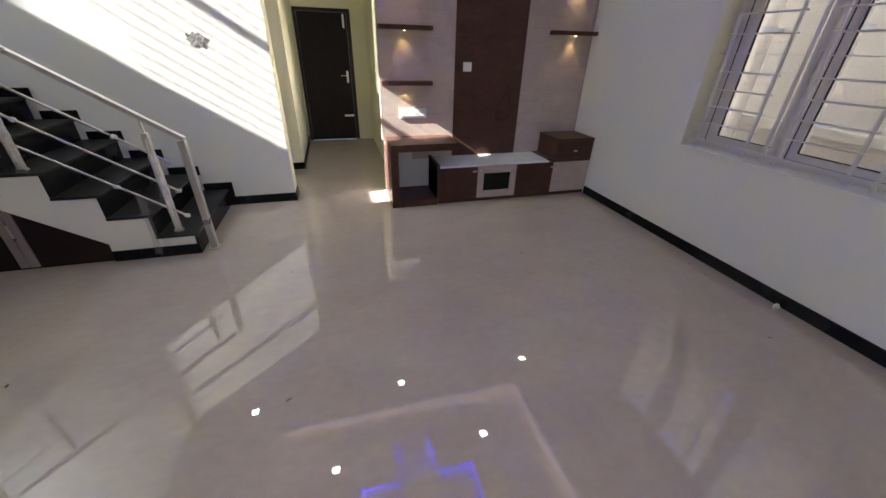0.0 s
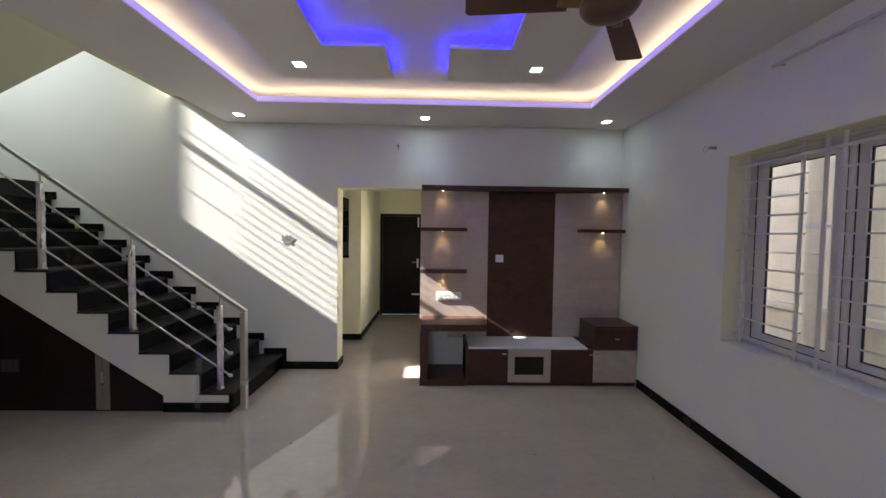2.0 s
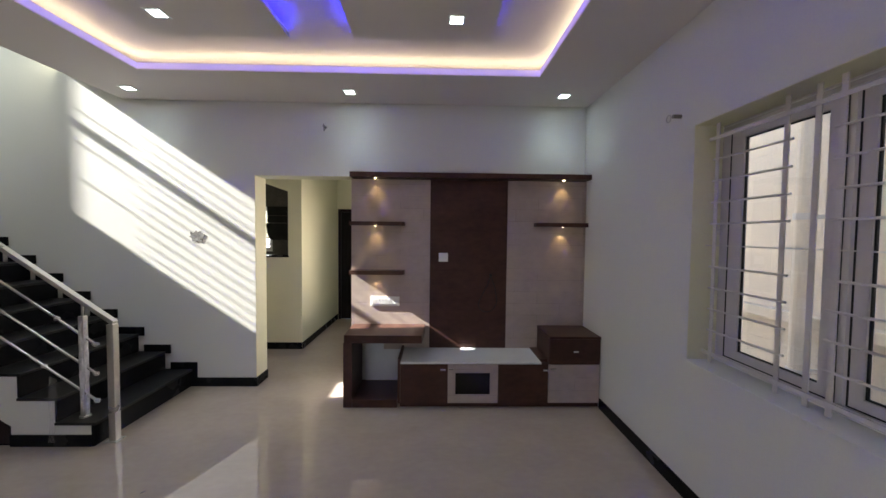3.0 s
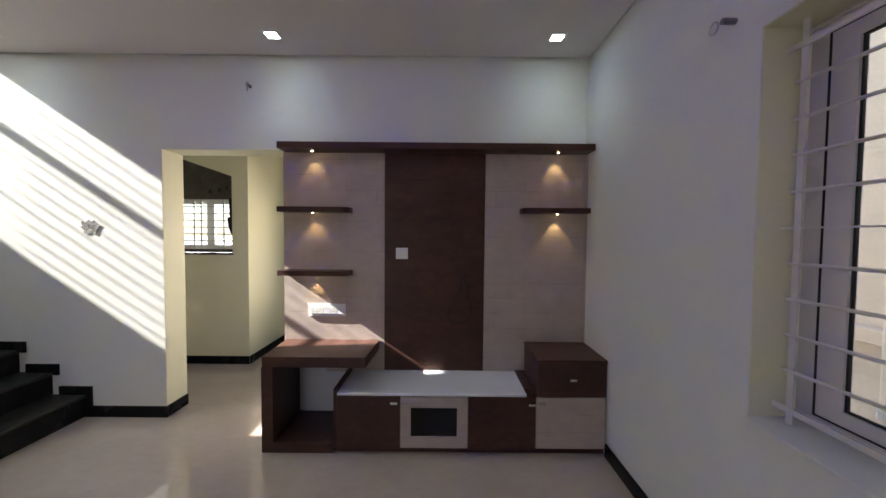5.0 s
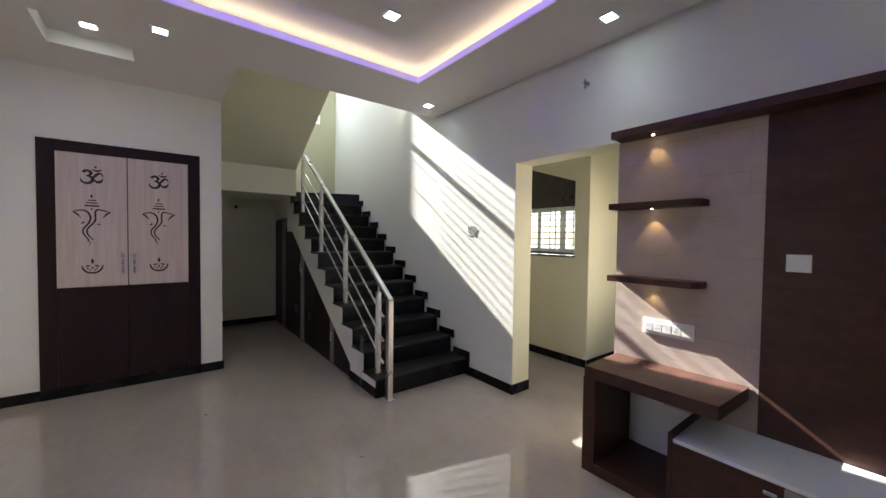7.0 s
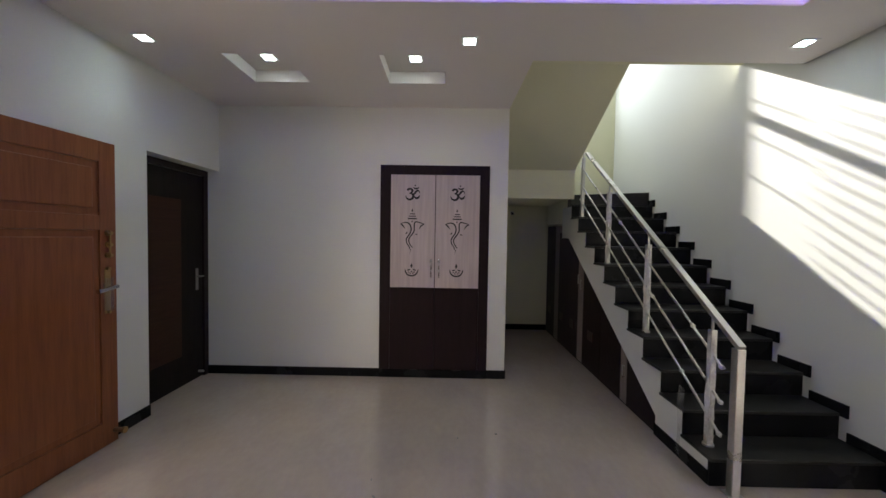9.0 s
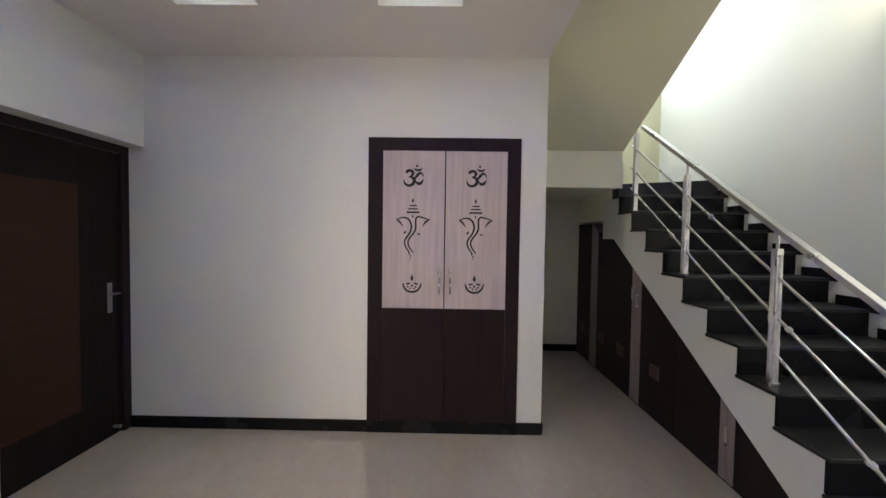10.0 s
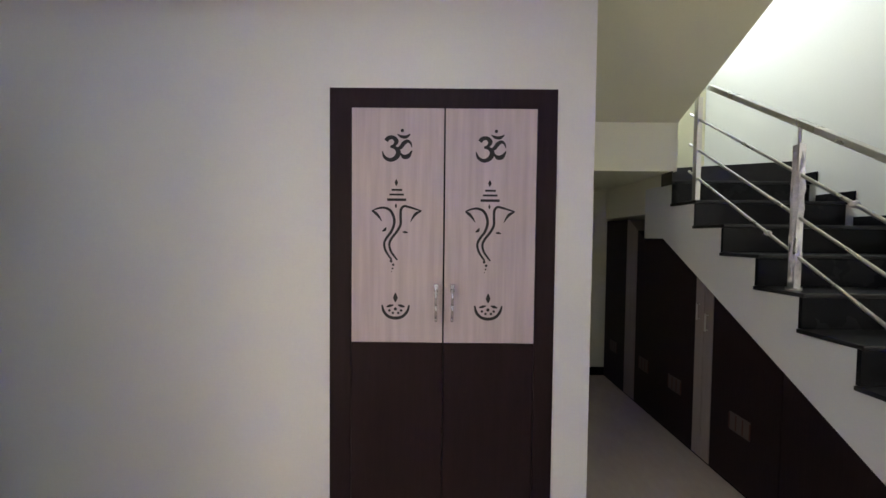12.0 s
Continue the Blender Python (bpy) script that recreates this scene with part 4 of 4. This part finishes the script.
part("lever", on_leaf(pb), CHROME, plate_part, "lever wrapped in plastic film")
pb = bmesh.new()
rnd = random.Random(17)
rings = []
for i in range(9):
    z = 0.945 + i * 0.028
    rings.append([pb.verts.new((0.07 + (0.030 + rnd.uniform(-0.006, 0.010)) * math.cos(6.2832 * j / 9), 0.030 + (0.016 + rnd.uniform(-0.004, 0.008)) * math.sin(6.2832 * j / 9), z + rnd.uniform(-0.006, 0.006))) for j in range(9)])
for a, b in zip(rings, rings[1:]):
    for j in range(9):
        pb.faces.new((a[j], a[(j + 1) % 9], b[(j + 1) % 9], b[j]))
part("film", on_leaf(pb), FILM, plate_part, "crumpled clear film round the handle plate")
pb = bmesh.new()
rod(pb, (0.07, 0.02, 0.936), (0.07, 0.042, 0.936), 0.011)
rod(pb, (0.07, 0.02, 1.235), (0.07, 0.040, 1.235), 0.013)
part("screw_knob", on_leaf(pb), BRASS, plate_part, "brass screw knobs of the plate")
pb = bmesh.new()
rod(pb, (0.064, 0.038, 1.31), (0.064, 0.038, 1.50), 0.007)
for z in (1.328, 1.401, 1.481):
    rod(pb, (0.064, 0.018, z), (0.064, 0.030, z), 0.020, 14)
    rod(pb, (0.064, 0.030, z), (0.064, 0.052, z), 0.012)
rod(pb, (0.064, 0.04, 1.481), (0.105, 0.055, 1.481), 0.007)
part("bolt", on_leaf(pb), BRASS, main_leaf, "brass tower bolt")
pb = bmesh.new()
rod(pb, (0.03, 0.02, 0.085), (0.03, 0.085, 0.085), 0.016)
rod(pb, (0.03, 0.085, 0.085), (0.03, 0.10, 0.085), 0.022)
part("door_stop", on_leaf(pb), BRASS, main_leaf, "brass door stop")

# ---- window with grille ----
win = tagged(new("window_1"), "white sliding window behind a white iron grille", "window", kind="structure")
win.location = (2.94, 1.48, WZ0)
FX0, FX1 = 2.935, 3.01
part("frame", boxes((FX0, FX1, W0, W0 + 0.05, WZ0, WZ1), (FX0, FX1, W1 - 0.05, W1, WZ0, WZ1), (FX0, FX1, W0 + 0.05, W1 - 0.05, WZ0, WZ0 + 0.05),
                    (FX0, FX1, W0 + 0.05, W1 - 0.05, WZ1 - 0.05, WZ1)), PVC, win)
part("sill", boxes((RIGHT_X - 0.018, FX0, W0 + 0.001, W1 - 0.001, WZ0 + 0.0005, WZ0 + 0.012), bevel=0.003), WALL, win)
rv = 0.003
structure("window_reveal", boxes((RIGHT_X + 0.002, FX0, W1 - rv, W1 - 0.0005, WZ0 + 0.013, WZ1 - 0.001), (RIGHT_X + 0.002, FX0, W0 + 0.0005, W0 + rv, WZ0 + 0.013, WZ1 - 0.001),
                                 (RIGHT_X + 0.002, FX0, W0 + rv, W1 - rv, WZ1 - rv, WZ1 - 0.0005)), CREAM, "cream painted reveal of the window", "trim")
PITCH = 0.62
for i in range(3):
    hi = W1 - 0.05 - i * PITCH
    lo = hi - PITCH + (0.012 if i < 2 else 0.02)
    off = 0.012 if i % 2 else 0.0
    s = 0.075
    sh = 0.106 if i == 0 else s
    sash = part("sash", boxes((FX0 + off - 0.004, FX0 + off + 0.028, lo, lo + s, WZ0 + 0.052, WZ1 - 0.052), (FX0 + off - 0.004, FX0 + off + 0.028, hi - sh, hi - 0.002, WZ0 + 0.052, WZ1 - 0.052),
                              (FX0 + off - 0.004, FX0 + off + 0.028, lo + s, hi - sh, WZ0 + 0.052, WZ0 + 0.052 + s * 0.7),
                              (FX0 + off - 0.004, FX0 + off + 0.028, lo + s, hi - sh, WZ1 - 0.052 - s * 0.7, WZ1 - 0.052)), PVC, win)
    gx = FX0 + off + 0.012
    bm = boxes((gx - 0.007, gx + 0.006, lo + s, lo + s + 0.006, WZ0 + 0.105, WZ1 - 0.105), (gx - 0.007, gx + 0.006, hi - sh - 0.006, hi - sh, WZ0 + 0.105, WZ1 - 0.105),
               (gx - 0.007, gx + 0.006, lo + s + 0.006, hi - sh - 0.006, WZ0 + 0.1048, WZ0 + 0.111), (gx - 0.007, gx + 0.006, lo + s + 0.006, hi - sh - 0.006, WZ1 - 0.111, WZ1 - 0.1048))
    part("gasket", bm, RUBBER, sash, "thin black rubber gasket")
    pane = part("pane", boxes((gx - 0.002, gx + 0.002, lo + s + 0.002, hi - sh - 0.002, WZ0 + 0.108, WZ1 - 0.108)), GLASS, sash)
    pane.visible_shadow = False
    fx = FX0 + off - 0.006
    part("seal", boxes((fx, fx + 0.004, hi - 0.025, hi - 0.018, WZ0 + 0.054, WZ1 - 0.054), (fx, fx + 0.004, lo + 0.002, lo + 0.008, WZ0 + 0.054, WZ1 - 0.054),
                       (fx, fx + 0.004, lo + 0.008, hi - 0.025, WZ0 + 0.054, WZ0 + 0.060), (fx, fx + 0.004, lo + 0.008, hi - 0.025, WZ1 - 0.060, WZ1 - 0.054)), RUBBER, sash, "thin black seal round the sash")
for z in (WZ0 + 0.014, WZ1 - 0.044):
    part("rail", boxes((FX0 - 0.006, FX0 - 0.0005, W0 + 0.002, W1 - 0.002, z, z + 0.004), (FX0 - 0.006, FX0 - 0.0005, W0 + 0.002, W1 - 0.002, z + 0.026, z + 0.030)), PVC_WHITE, win, "raised guide rails of the sliding frame")
part("latch", boxes((FX0 - 0.028, FX0 - 0.005, 1.795, 1.815, 1.42, 1.54), bevel=0.004), PVC, win, "white window latch")

gr = thing("window_grille", (2.86, 1.48, WZ0), "white iron window grille with close horizontal rods", "grille")
GXc = 2.86
for y in (2.38, 1.973, 1.837, 1.742, 1.335, 1.20, 1.104, 0.697):
    part("upright", boxes((GXc - 0.003, GXc + 0.003, y - 0.0125, y + 0.0125, WZ0 + 0.013, WZ1), bevel=0.001), IRON, gr)
ROD_Z = [1.018 + 0.1235 * i for i in range(9)]
for a, b in ((2.38, 1.973), (1.742, 1.335), (1.104, 0.697)):
    for i, z in enumerate(ROD_Z):
        if i != 4:
            bm = bmesh.new()
            rod(bm, (GXc, b - 0.03, z), (GXc, a + 0.03, z), 0.006, 10)
            part("rod", bm, IRON, gr)
for z, h in ((0.885, 0.02), (ROD_Z[4], 0.006), (2.125, 0.02)):
    part("cross_bar", boxes((GXc - 0.009, GXc - 0.003, W0, W1, z - h / 2, z + h / 2)), IRON, gr)

# stairwell window with bars, high above the landing
win2 = tagged(new("window_2"), "high barred stairwell window", "window", kind="structure")
win2.location = (-5.05, 3.53, SZ0)
part("frame", boxes((-5.08, -5.03, SW0, SW0 + 0.03, SZ0, SZ1), (-5.08, -5.03, SW1 - 0.02, SW1, SZ0, SZ1), (-5.08, -5.03, SW0, SW1, SZ0, SZ0 + 0.02), (-5.08, -5.03, SW0, SW1, 4.425, 4.485)), PVC, win2)
for i in range(15):
    z = SZ0 + 0.10 + i * 0.105
    part("bar", boxes((-5.0, -4.988, SW0, SW1 - 0.082, z - 0.004, z + 0.004)), IRON, win2)
for z in (3.53, 3.918, 4.264, 4.58):
    part("cross_bar", boxes((-5.025, -5.012, SW1 - 0.082, SW1, z - 0.004, z + 0.004)), IRON, win2)

# ---- ceiling fan ----
FC = (1.33, 1.335)
fan = thing("ceiling_fan", (FC[0], FC[1], 2.55), "brown three-bladed ceiling fan at rest", "fan")


def lathe(profile, cx, cy, n=28):
    bm = bmesh.new()
    rings = [[bm.verts.new((cx + r * math.cos(6.28319 * j / n), cy + r * math.sin(6.28319 * j / n), z)) for j in range(n)] for r, z in profile]
    for a, b in zip(rings, rings[1:]):
        for j in range(n):
            bm.faces.new((a[j], a[(j + 1) % n], b[(j + 1) % n], b[j]))
    bm.faces.new(rings[0][::-1])
    bm.faces.new(rings[-1])
    bmesh.ops.recalc_face_normals(bm, faces=bm.faces)
    return bm


part("motor", lathe([(0.02, 2.535), (0.07, 2.540), (0.105, 2.555), (0.122, 2.575), (0.122, 2.600), (0.10, 2.625), (0.05, 2.635)], *FC), FAN_BROWN, fan, smooth=True)
bm = bmesh.new()
rod(bm, (*FC, 2.63), (*FC, 2.92), 0.011)
part("down_rod", bm, FAN_BROWN, fan)
part("canopy", lathe([(0.02, 2.915), (0.05, 2.935), (0.062, 2.99), (0.062, RZ - 0.001)], *FC), FAN_BROWN, fan, smooth=True)
for a in (176, 55, 296):
    ca, sa = math.cos(radians(a)), math.sin(radians(a))
    bm = bmesh.new()
    prism(bm, [(0.17, -0.055), (0.60, -0.070), (0.615, -0.055), (0.615, 0.055), (0.60, 0.068), (0.17, 0.052)], "z", -0.002, 0.002)
    bmesh.ops.transform(bm, matrix=pose(*FC, 2.605, 0, 0, a) @ pose(0, 0, 0, 9, 0, 0), verts=bm.verts)
    b = part("blade", bm, FAN_BROWN, fan)
    bm = bmesh.new()
    prism(bm, [(0.09, -0.03), (0.22, -0.022), (0.22, 0.022), (0.09, 0.03)], "z", -0.009, -0.0025)
    bmesh.ops.transform(bm, matrix=pose(*FC, 2.605, 0, 0, a) @ pose(0, 0, 0, 9, 0, 0), verts=bm.verts)
    part("bracket", bm, BRASS, b)

# ---- small fixtures ----


def hook(name, at, way, label):
    ob = thing(name, at, label, "hook")
    bm = bmesh.new()
    a = Vector(at)
    rod(bm, a, a + Vector(way) * 0.05, 0.012)
    part("stem", bm, HOOK, ob)
    return ob


hk = hook("wall_hook", (0.155, TV_Y, 2.61), (0, -1, 0), "small dark hook in the wall above the opening")
bm = bmesh.new()
rod(bm, (0.155, TV_Y - 0.05, 2.63), (0.16, TV_Y - 0.055, 2.56), 0.005)
part("wire", bm, HOOK, hk)
hk = hook("ring_hook", (RIGHT_X, 2.565, 2.30), (-1, 0, 0), "grey hook with a ring beside the window")
bm = bmesh.new()
prev = None
for i in range(15):
    an = 6.28319 * i / 14
    p = (RIGHT_X - 0.045, 2.615 + 0.022 * math.cos(an), 2.30 + 0.022 * math.sin(an))
    if prev:
        rod(bm, prev, p, 0.004, 8)
    prev = p
part("ring", bm, STEEL, hk)
bm = bmesh.new()
rod(bm, (RIGHT_X - 0.05, 2.06, 2.69), (RIGHT_X - 0.05, 0.75, 2.69), 0.011)
cr = thing("curtain_rod", (RIGHT_X, 1.4, 2.69), "thin grey curtain rod above the window", "curtain rod")
part("tube", bm, STEEL, cr)
for y in (2.03, 0.80):
    bm = bmesh.new()
    rod(bm, (RIGHT_X - 0.05, y, 2.69), (RIGHT_X, y, 2.69), 0.007)
    part("bracket", bm, STEEL, cr)

pt = bmesh.new()
rnd = random.Random(11)
ring = []
for i in range(22):
    an = 6.28319 * i / 22
    ring.append((-1.118 + (0.075 + rnd.uniform(-0.02, 0.02)) * math.cos(an), 1.515 + (0.05 + rnd.uniform(-0.016, 0.016)) * math.sin(an)))
prism(pt, ring, "y", TV_Y - 0.003, TV_Y + 0.001)
tagged(new("cement_patch", finish("cement_patch", pt, PATCH)), "rough grey unpainted cement patch round a wall box", "patch")

holder = thing("lamp_holder", (END_X, 2.37, 1.91), "small dark empty lamp holder on the passage wall", "lamp holder")
bm = bmesh.new()
rod(bm, (END_X + 0.0005, 2.37, 1.91), (END_X + 0.012, 2.37, 1.91), 0.034, 16)
part("rose", bm, PLASTIC, holder)
bm = bmesh.new()
rod(bm, (END_X + 0.012, 2.37, 1.91), (END_X + 0.06, 2.37, 1.895), 0.019, 14, 0.023)
part("socket", bm, RUBBER, holder, "black bulb socket")

# ---- outside ----
yard = bmesh.new()
block(yard, 4.25, 4.45, -6, 11, -0.21, 3.5)
tagged(new("yard_wall", finish("yard_wall", yard, OUTER)), "cream plastered boundary wall outside the window", "wall", kind="structure")
ost = thing("outdoor_steps", (3.9, 0.6, -0.21), "cream plastered outdoor steps along the boundary wall", "steps")
for i in range(6):
    part("step", boxes((3.62, 4.249, 1.25 - i * 0.26 - 0.259, 1.25 - i * 0.26, -0.21, 0.20 + i * 0.17), bevel=0.004), OUTER, ost)
front = bmesh.new()
block(front, -7, 4.25, -6.2, -6.0, -0.21, 2.2)
tagged(new("front_boundary_wall", finish("front_boundary_wall", front, OUTER)), "cream plastered boundary wall before the house", "wall", kind="structure")

# added slab, out of view, that keeps sky light off the open doorway
structure("unseen_porch_slab", boxes((-3.06, 3.06, -3.6, -1.331, 2.75, 2.9)), OUTER, "unseen plain slab added over the front door", "roof")

# further room seen through the corridor opening, with its window and cooker hood
FAR_Y = 7.30
structure("wall_far_room", boxes((-4.15, -4.0, 5.2, FAR_Y, 0, 3.0), (-4.0, -2.40, 5.20, 5.35, 0, 3.0), (-0.67, -0.52, 6.95, FAR_Y, 0, 3.0)), CREAM, "cream wall of the further room", "wall")
VX0, VX1, VZ0, VZ1 = -3.25, -1.84, 1.205, 2.05
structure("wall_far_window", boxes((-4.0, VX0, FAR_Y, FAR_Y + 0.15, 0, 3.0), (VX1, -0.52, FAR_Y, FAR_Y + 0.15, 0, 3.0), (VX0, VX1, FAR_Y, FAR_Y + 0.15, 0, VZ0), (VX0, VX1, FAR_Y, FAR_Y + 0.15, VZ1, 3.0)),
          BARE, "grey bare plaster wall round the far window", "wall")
structure("ceiling_far_room", boxes((-4.15, -2.55, 5.2, FAR_Y + 0.15, 3.0, 3.15), (-2.55, -0.52, 7.15, FAR_Y + 0.15, 3.0, 3.15)), CEIL, "plain ceiling of the further room", "ceiling")
structure("far_sill", boxes((-2.4, -0.69, 5.17, 5.36, 1.236, 1.256), bevel=0.004), GRANITE, "black granite sill of the corridor opening", "sill")
win3 = tagged(new("window_3"), "white far window with thin bars", "window", kind="structure")
win3.location = (-2.5, FAR_Y + 0.05, VZ0)
part("frame", boxes((VX0, VX0 + 0.06, FAR_Y + 0.03, FAR_Y + 0.09, VZ0, VZ1), (VX1 - 0.06, VX1, FAR_Y + 0.03, FAR_Y + 0.09, VZ0, VZ1), (VX0 + 0.06, VX1 - 0.06, FAR_Y + 0.03, FAR_Y + 0.09, VZ0, VZ0 + 0.07),
                    (VX0 + 0.06, VX1 - 0.06, FAR_Y + 0.03, FAR_Y + 0.09, VZ1 - 0.09, VZ1)), PVC_WHITE, win3)
for x0, x1 in ((-2.37, -2.24), (-2.88, -2.79)):
    part("stile", boxes((x0, x1, FAR_Y + 0.032, FAR_Y + 0.085, VZ0 + 0.07, VZ1 - 0.09)), PVC_WHITE, win3)
for i in range(6):
    part("bar", boxes((VX0, VX1, FAR_Y + 0.002, FAR_Y + 0.014, VZ0 + 0.13 + i * 0.115, VZ0 + 0.150 + i * 0.115)), IRON, win3)
for x in (-3.02, -2.56, -2.44, -2.06):
    part("upright", boxes((x - 0.012, x + 0.012, FAR_Y - 0.008, FAR_Y + 0.0018, VZ0 + 0.01, VZ1 - 0.01)), IRON, win3)
hood = thing("cooker_hood", (-1.48, FAR_Y, 1.43), "black glossy cooker hood on the bare plaster wall", "cooker hood")
bm = bmesh.new()
prism(bm, [(-1.82, 2.04), (-1.15, 2.04), (-1.15, 1.74), (-1.815, 1.74)], "y", FAR_Y - 0.26, FAR_Y - 0.009)
part("casing", bm, BLACK_GLOSS, hood)
bm = bmesh.new()
prism(bm, [(-1.81, 1.735), (-1.15, 1.735), (-1.15, 1.43), (-1.69, 1.43), (-1.73, 1.44), (-1.765, 1.49), (-1.795, 1.59)], "y", FAR_Y - 0.33, FAR_Y - 0.009)
part("canopy", bm, BLACK_GLOSS, hood)
part("trim_strip", boxes((-1.80, -1.15, FAR_Y - 0.264, FAR_Y - 0.2605, 1.87, 1.876)), VENT, hood, "thin dull trim line")
for x, z in ((-2.28, 2.17), (-1.99, 2.24), (-2.12, 2.20)):
    bm = bmesh.new()
    rod(bm, (x, FAR_Y - 0.001, z), (x, FAR_Y - 0.02, z), 0.03, 10)
    rod(bm, (x, FAR_Y - 0.02, z), (x + 0.02, FAR_Y - 0.03, z + 0.05), 0.012, 8)
    tagged(new("wall_box", finish("wall_box", bm, RUBBER)), "small dark open wiring box in the bare plaster", "wiring box", "wiring boxes")
area_lamp("far_window_daylight", (-2.55, FAR_Y + 0.7, 1.63), (-2.4, 5.0, 1.3), 2.6, 1.8, 16, (1.0, 0.99, 0.95))

# pipes and ledge on the boundary wall
tagged(new("wall_ledge", finish("wall_ledge", boxes((4.16, 4.249, -5.9, 10.9, 0.86, 0.95), bevel=0.006), OUTER)), "plastered ledge along the boundary wall", "ledge")
for y, r in ((3.05, 0.055), (5.2, 0.04), (2.35, 0.03)):
    pp = thing("drain_pipe", (4.2, y, -0.21), "white plastic drain pipe on the boundary wall", "pipe", "drain pipes")
    bm = bmesh.new()
    rod(bm, (4.13 - r, y, -0.21), (4.13 - r, y, 3.3), r, 16)
    part("tube", bm, OUTER, pp)
    for z in (0.5, 1.7, 2.9):
        bm = bmesh.new()
        rod(bm, (4.13 - r, y, z), (4.13 - r, y, z + 0.05), r * 1.18, 16)
        block(bm, 4.13, 4.249, y - 0.015, y + 0.015, z + 0.01, z + 0.04)
        part("clamp", bm, PVC, pp)

# crumbs left on the floor by the builders
rnd = random.Random(21)
for x, y in ((-0.476, 2.475), (-1.73, 1.716), (-1.663, 1.421), (-1.034, 0.919), (-1.18, 0.876), (-0.40, 1.29), (1.347, 2.338), (2.066, 2.081), (2.618, 1.864), (2.608, 1.70), (2.625, 1.431), (2.368, 1.034)):
    bm = bmesh.new()
    a, l, w = rnd.uniform(0, 6.28), rnd.uniform(0.018, 0.035), rnd.uniform(0.005, 0.010)
    pts = [(x + l * rnd.uniform(0.7, 1.1) * u * math.cos(a) - w * v * math.sin(a), y + l * u * math.sin(a) + w * rnd.uniform(0.6, 1.2) * v * math.cos(a))
           for u, v in ((-0.5, -0.3), (0, -0.55), (0.5, -0.2), (0.45, 0.4), (-0.1, 0.5), (-0.5, 0.3))]
    prism(bm, pts, "z", 0.0, rnd.uniform(0.002, 0.005))
    tagged(new("floor_chip", finish("floor_chip", bm, PATCH)), "small dark chip of debris lying on the floor", "debris", "chips on the floor")
bm = bmesh.new()
bmesh.ops.create_icosphere(bm, subdivisions=2, radius=0.022, matrix=Matrix.Translation((2.70, 1.24, 0.016)))
for v in bm.verts:
    v.co += Vector((rnd.uniform(-0.007, 0.007), rnd.uniform(-0.009, 0.009), rnd.uniform(-0.005, 0.005)))
    v.co.z = max(0.0, v.co.z)
tagged(new("paper_scrap", finish("paper_scrap", bm, WRAP)), "small crumpled scrap of paper beside the skirting", "paper")
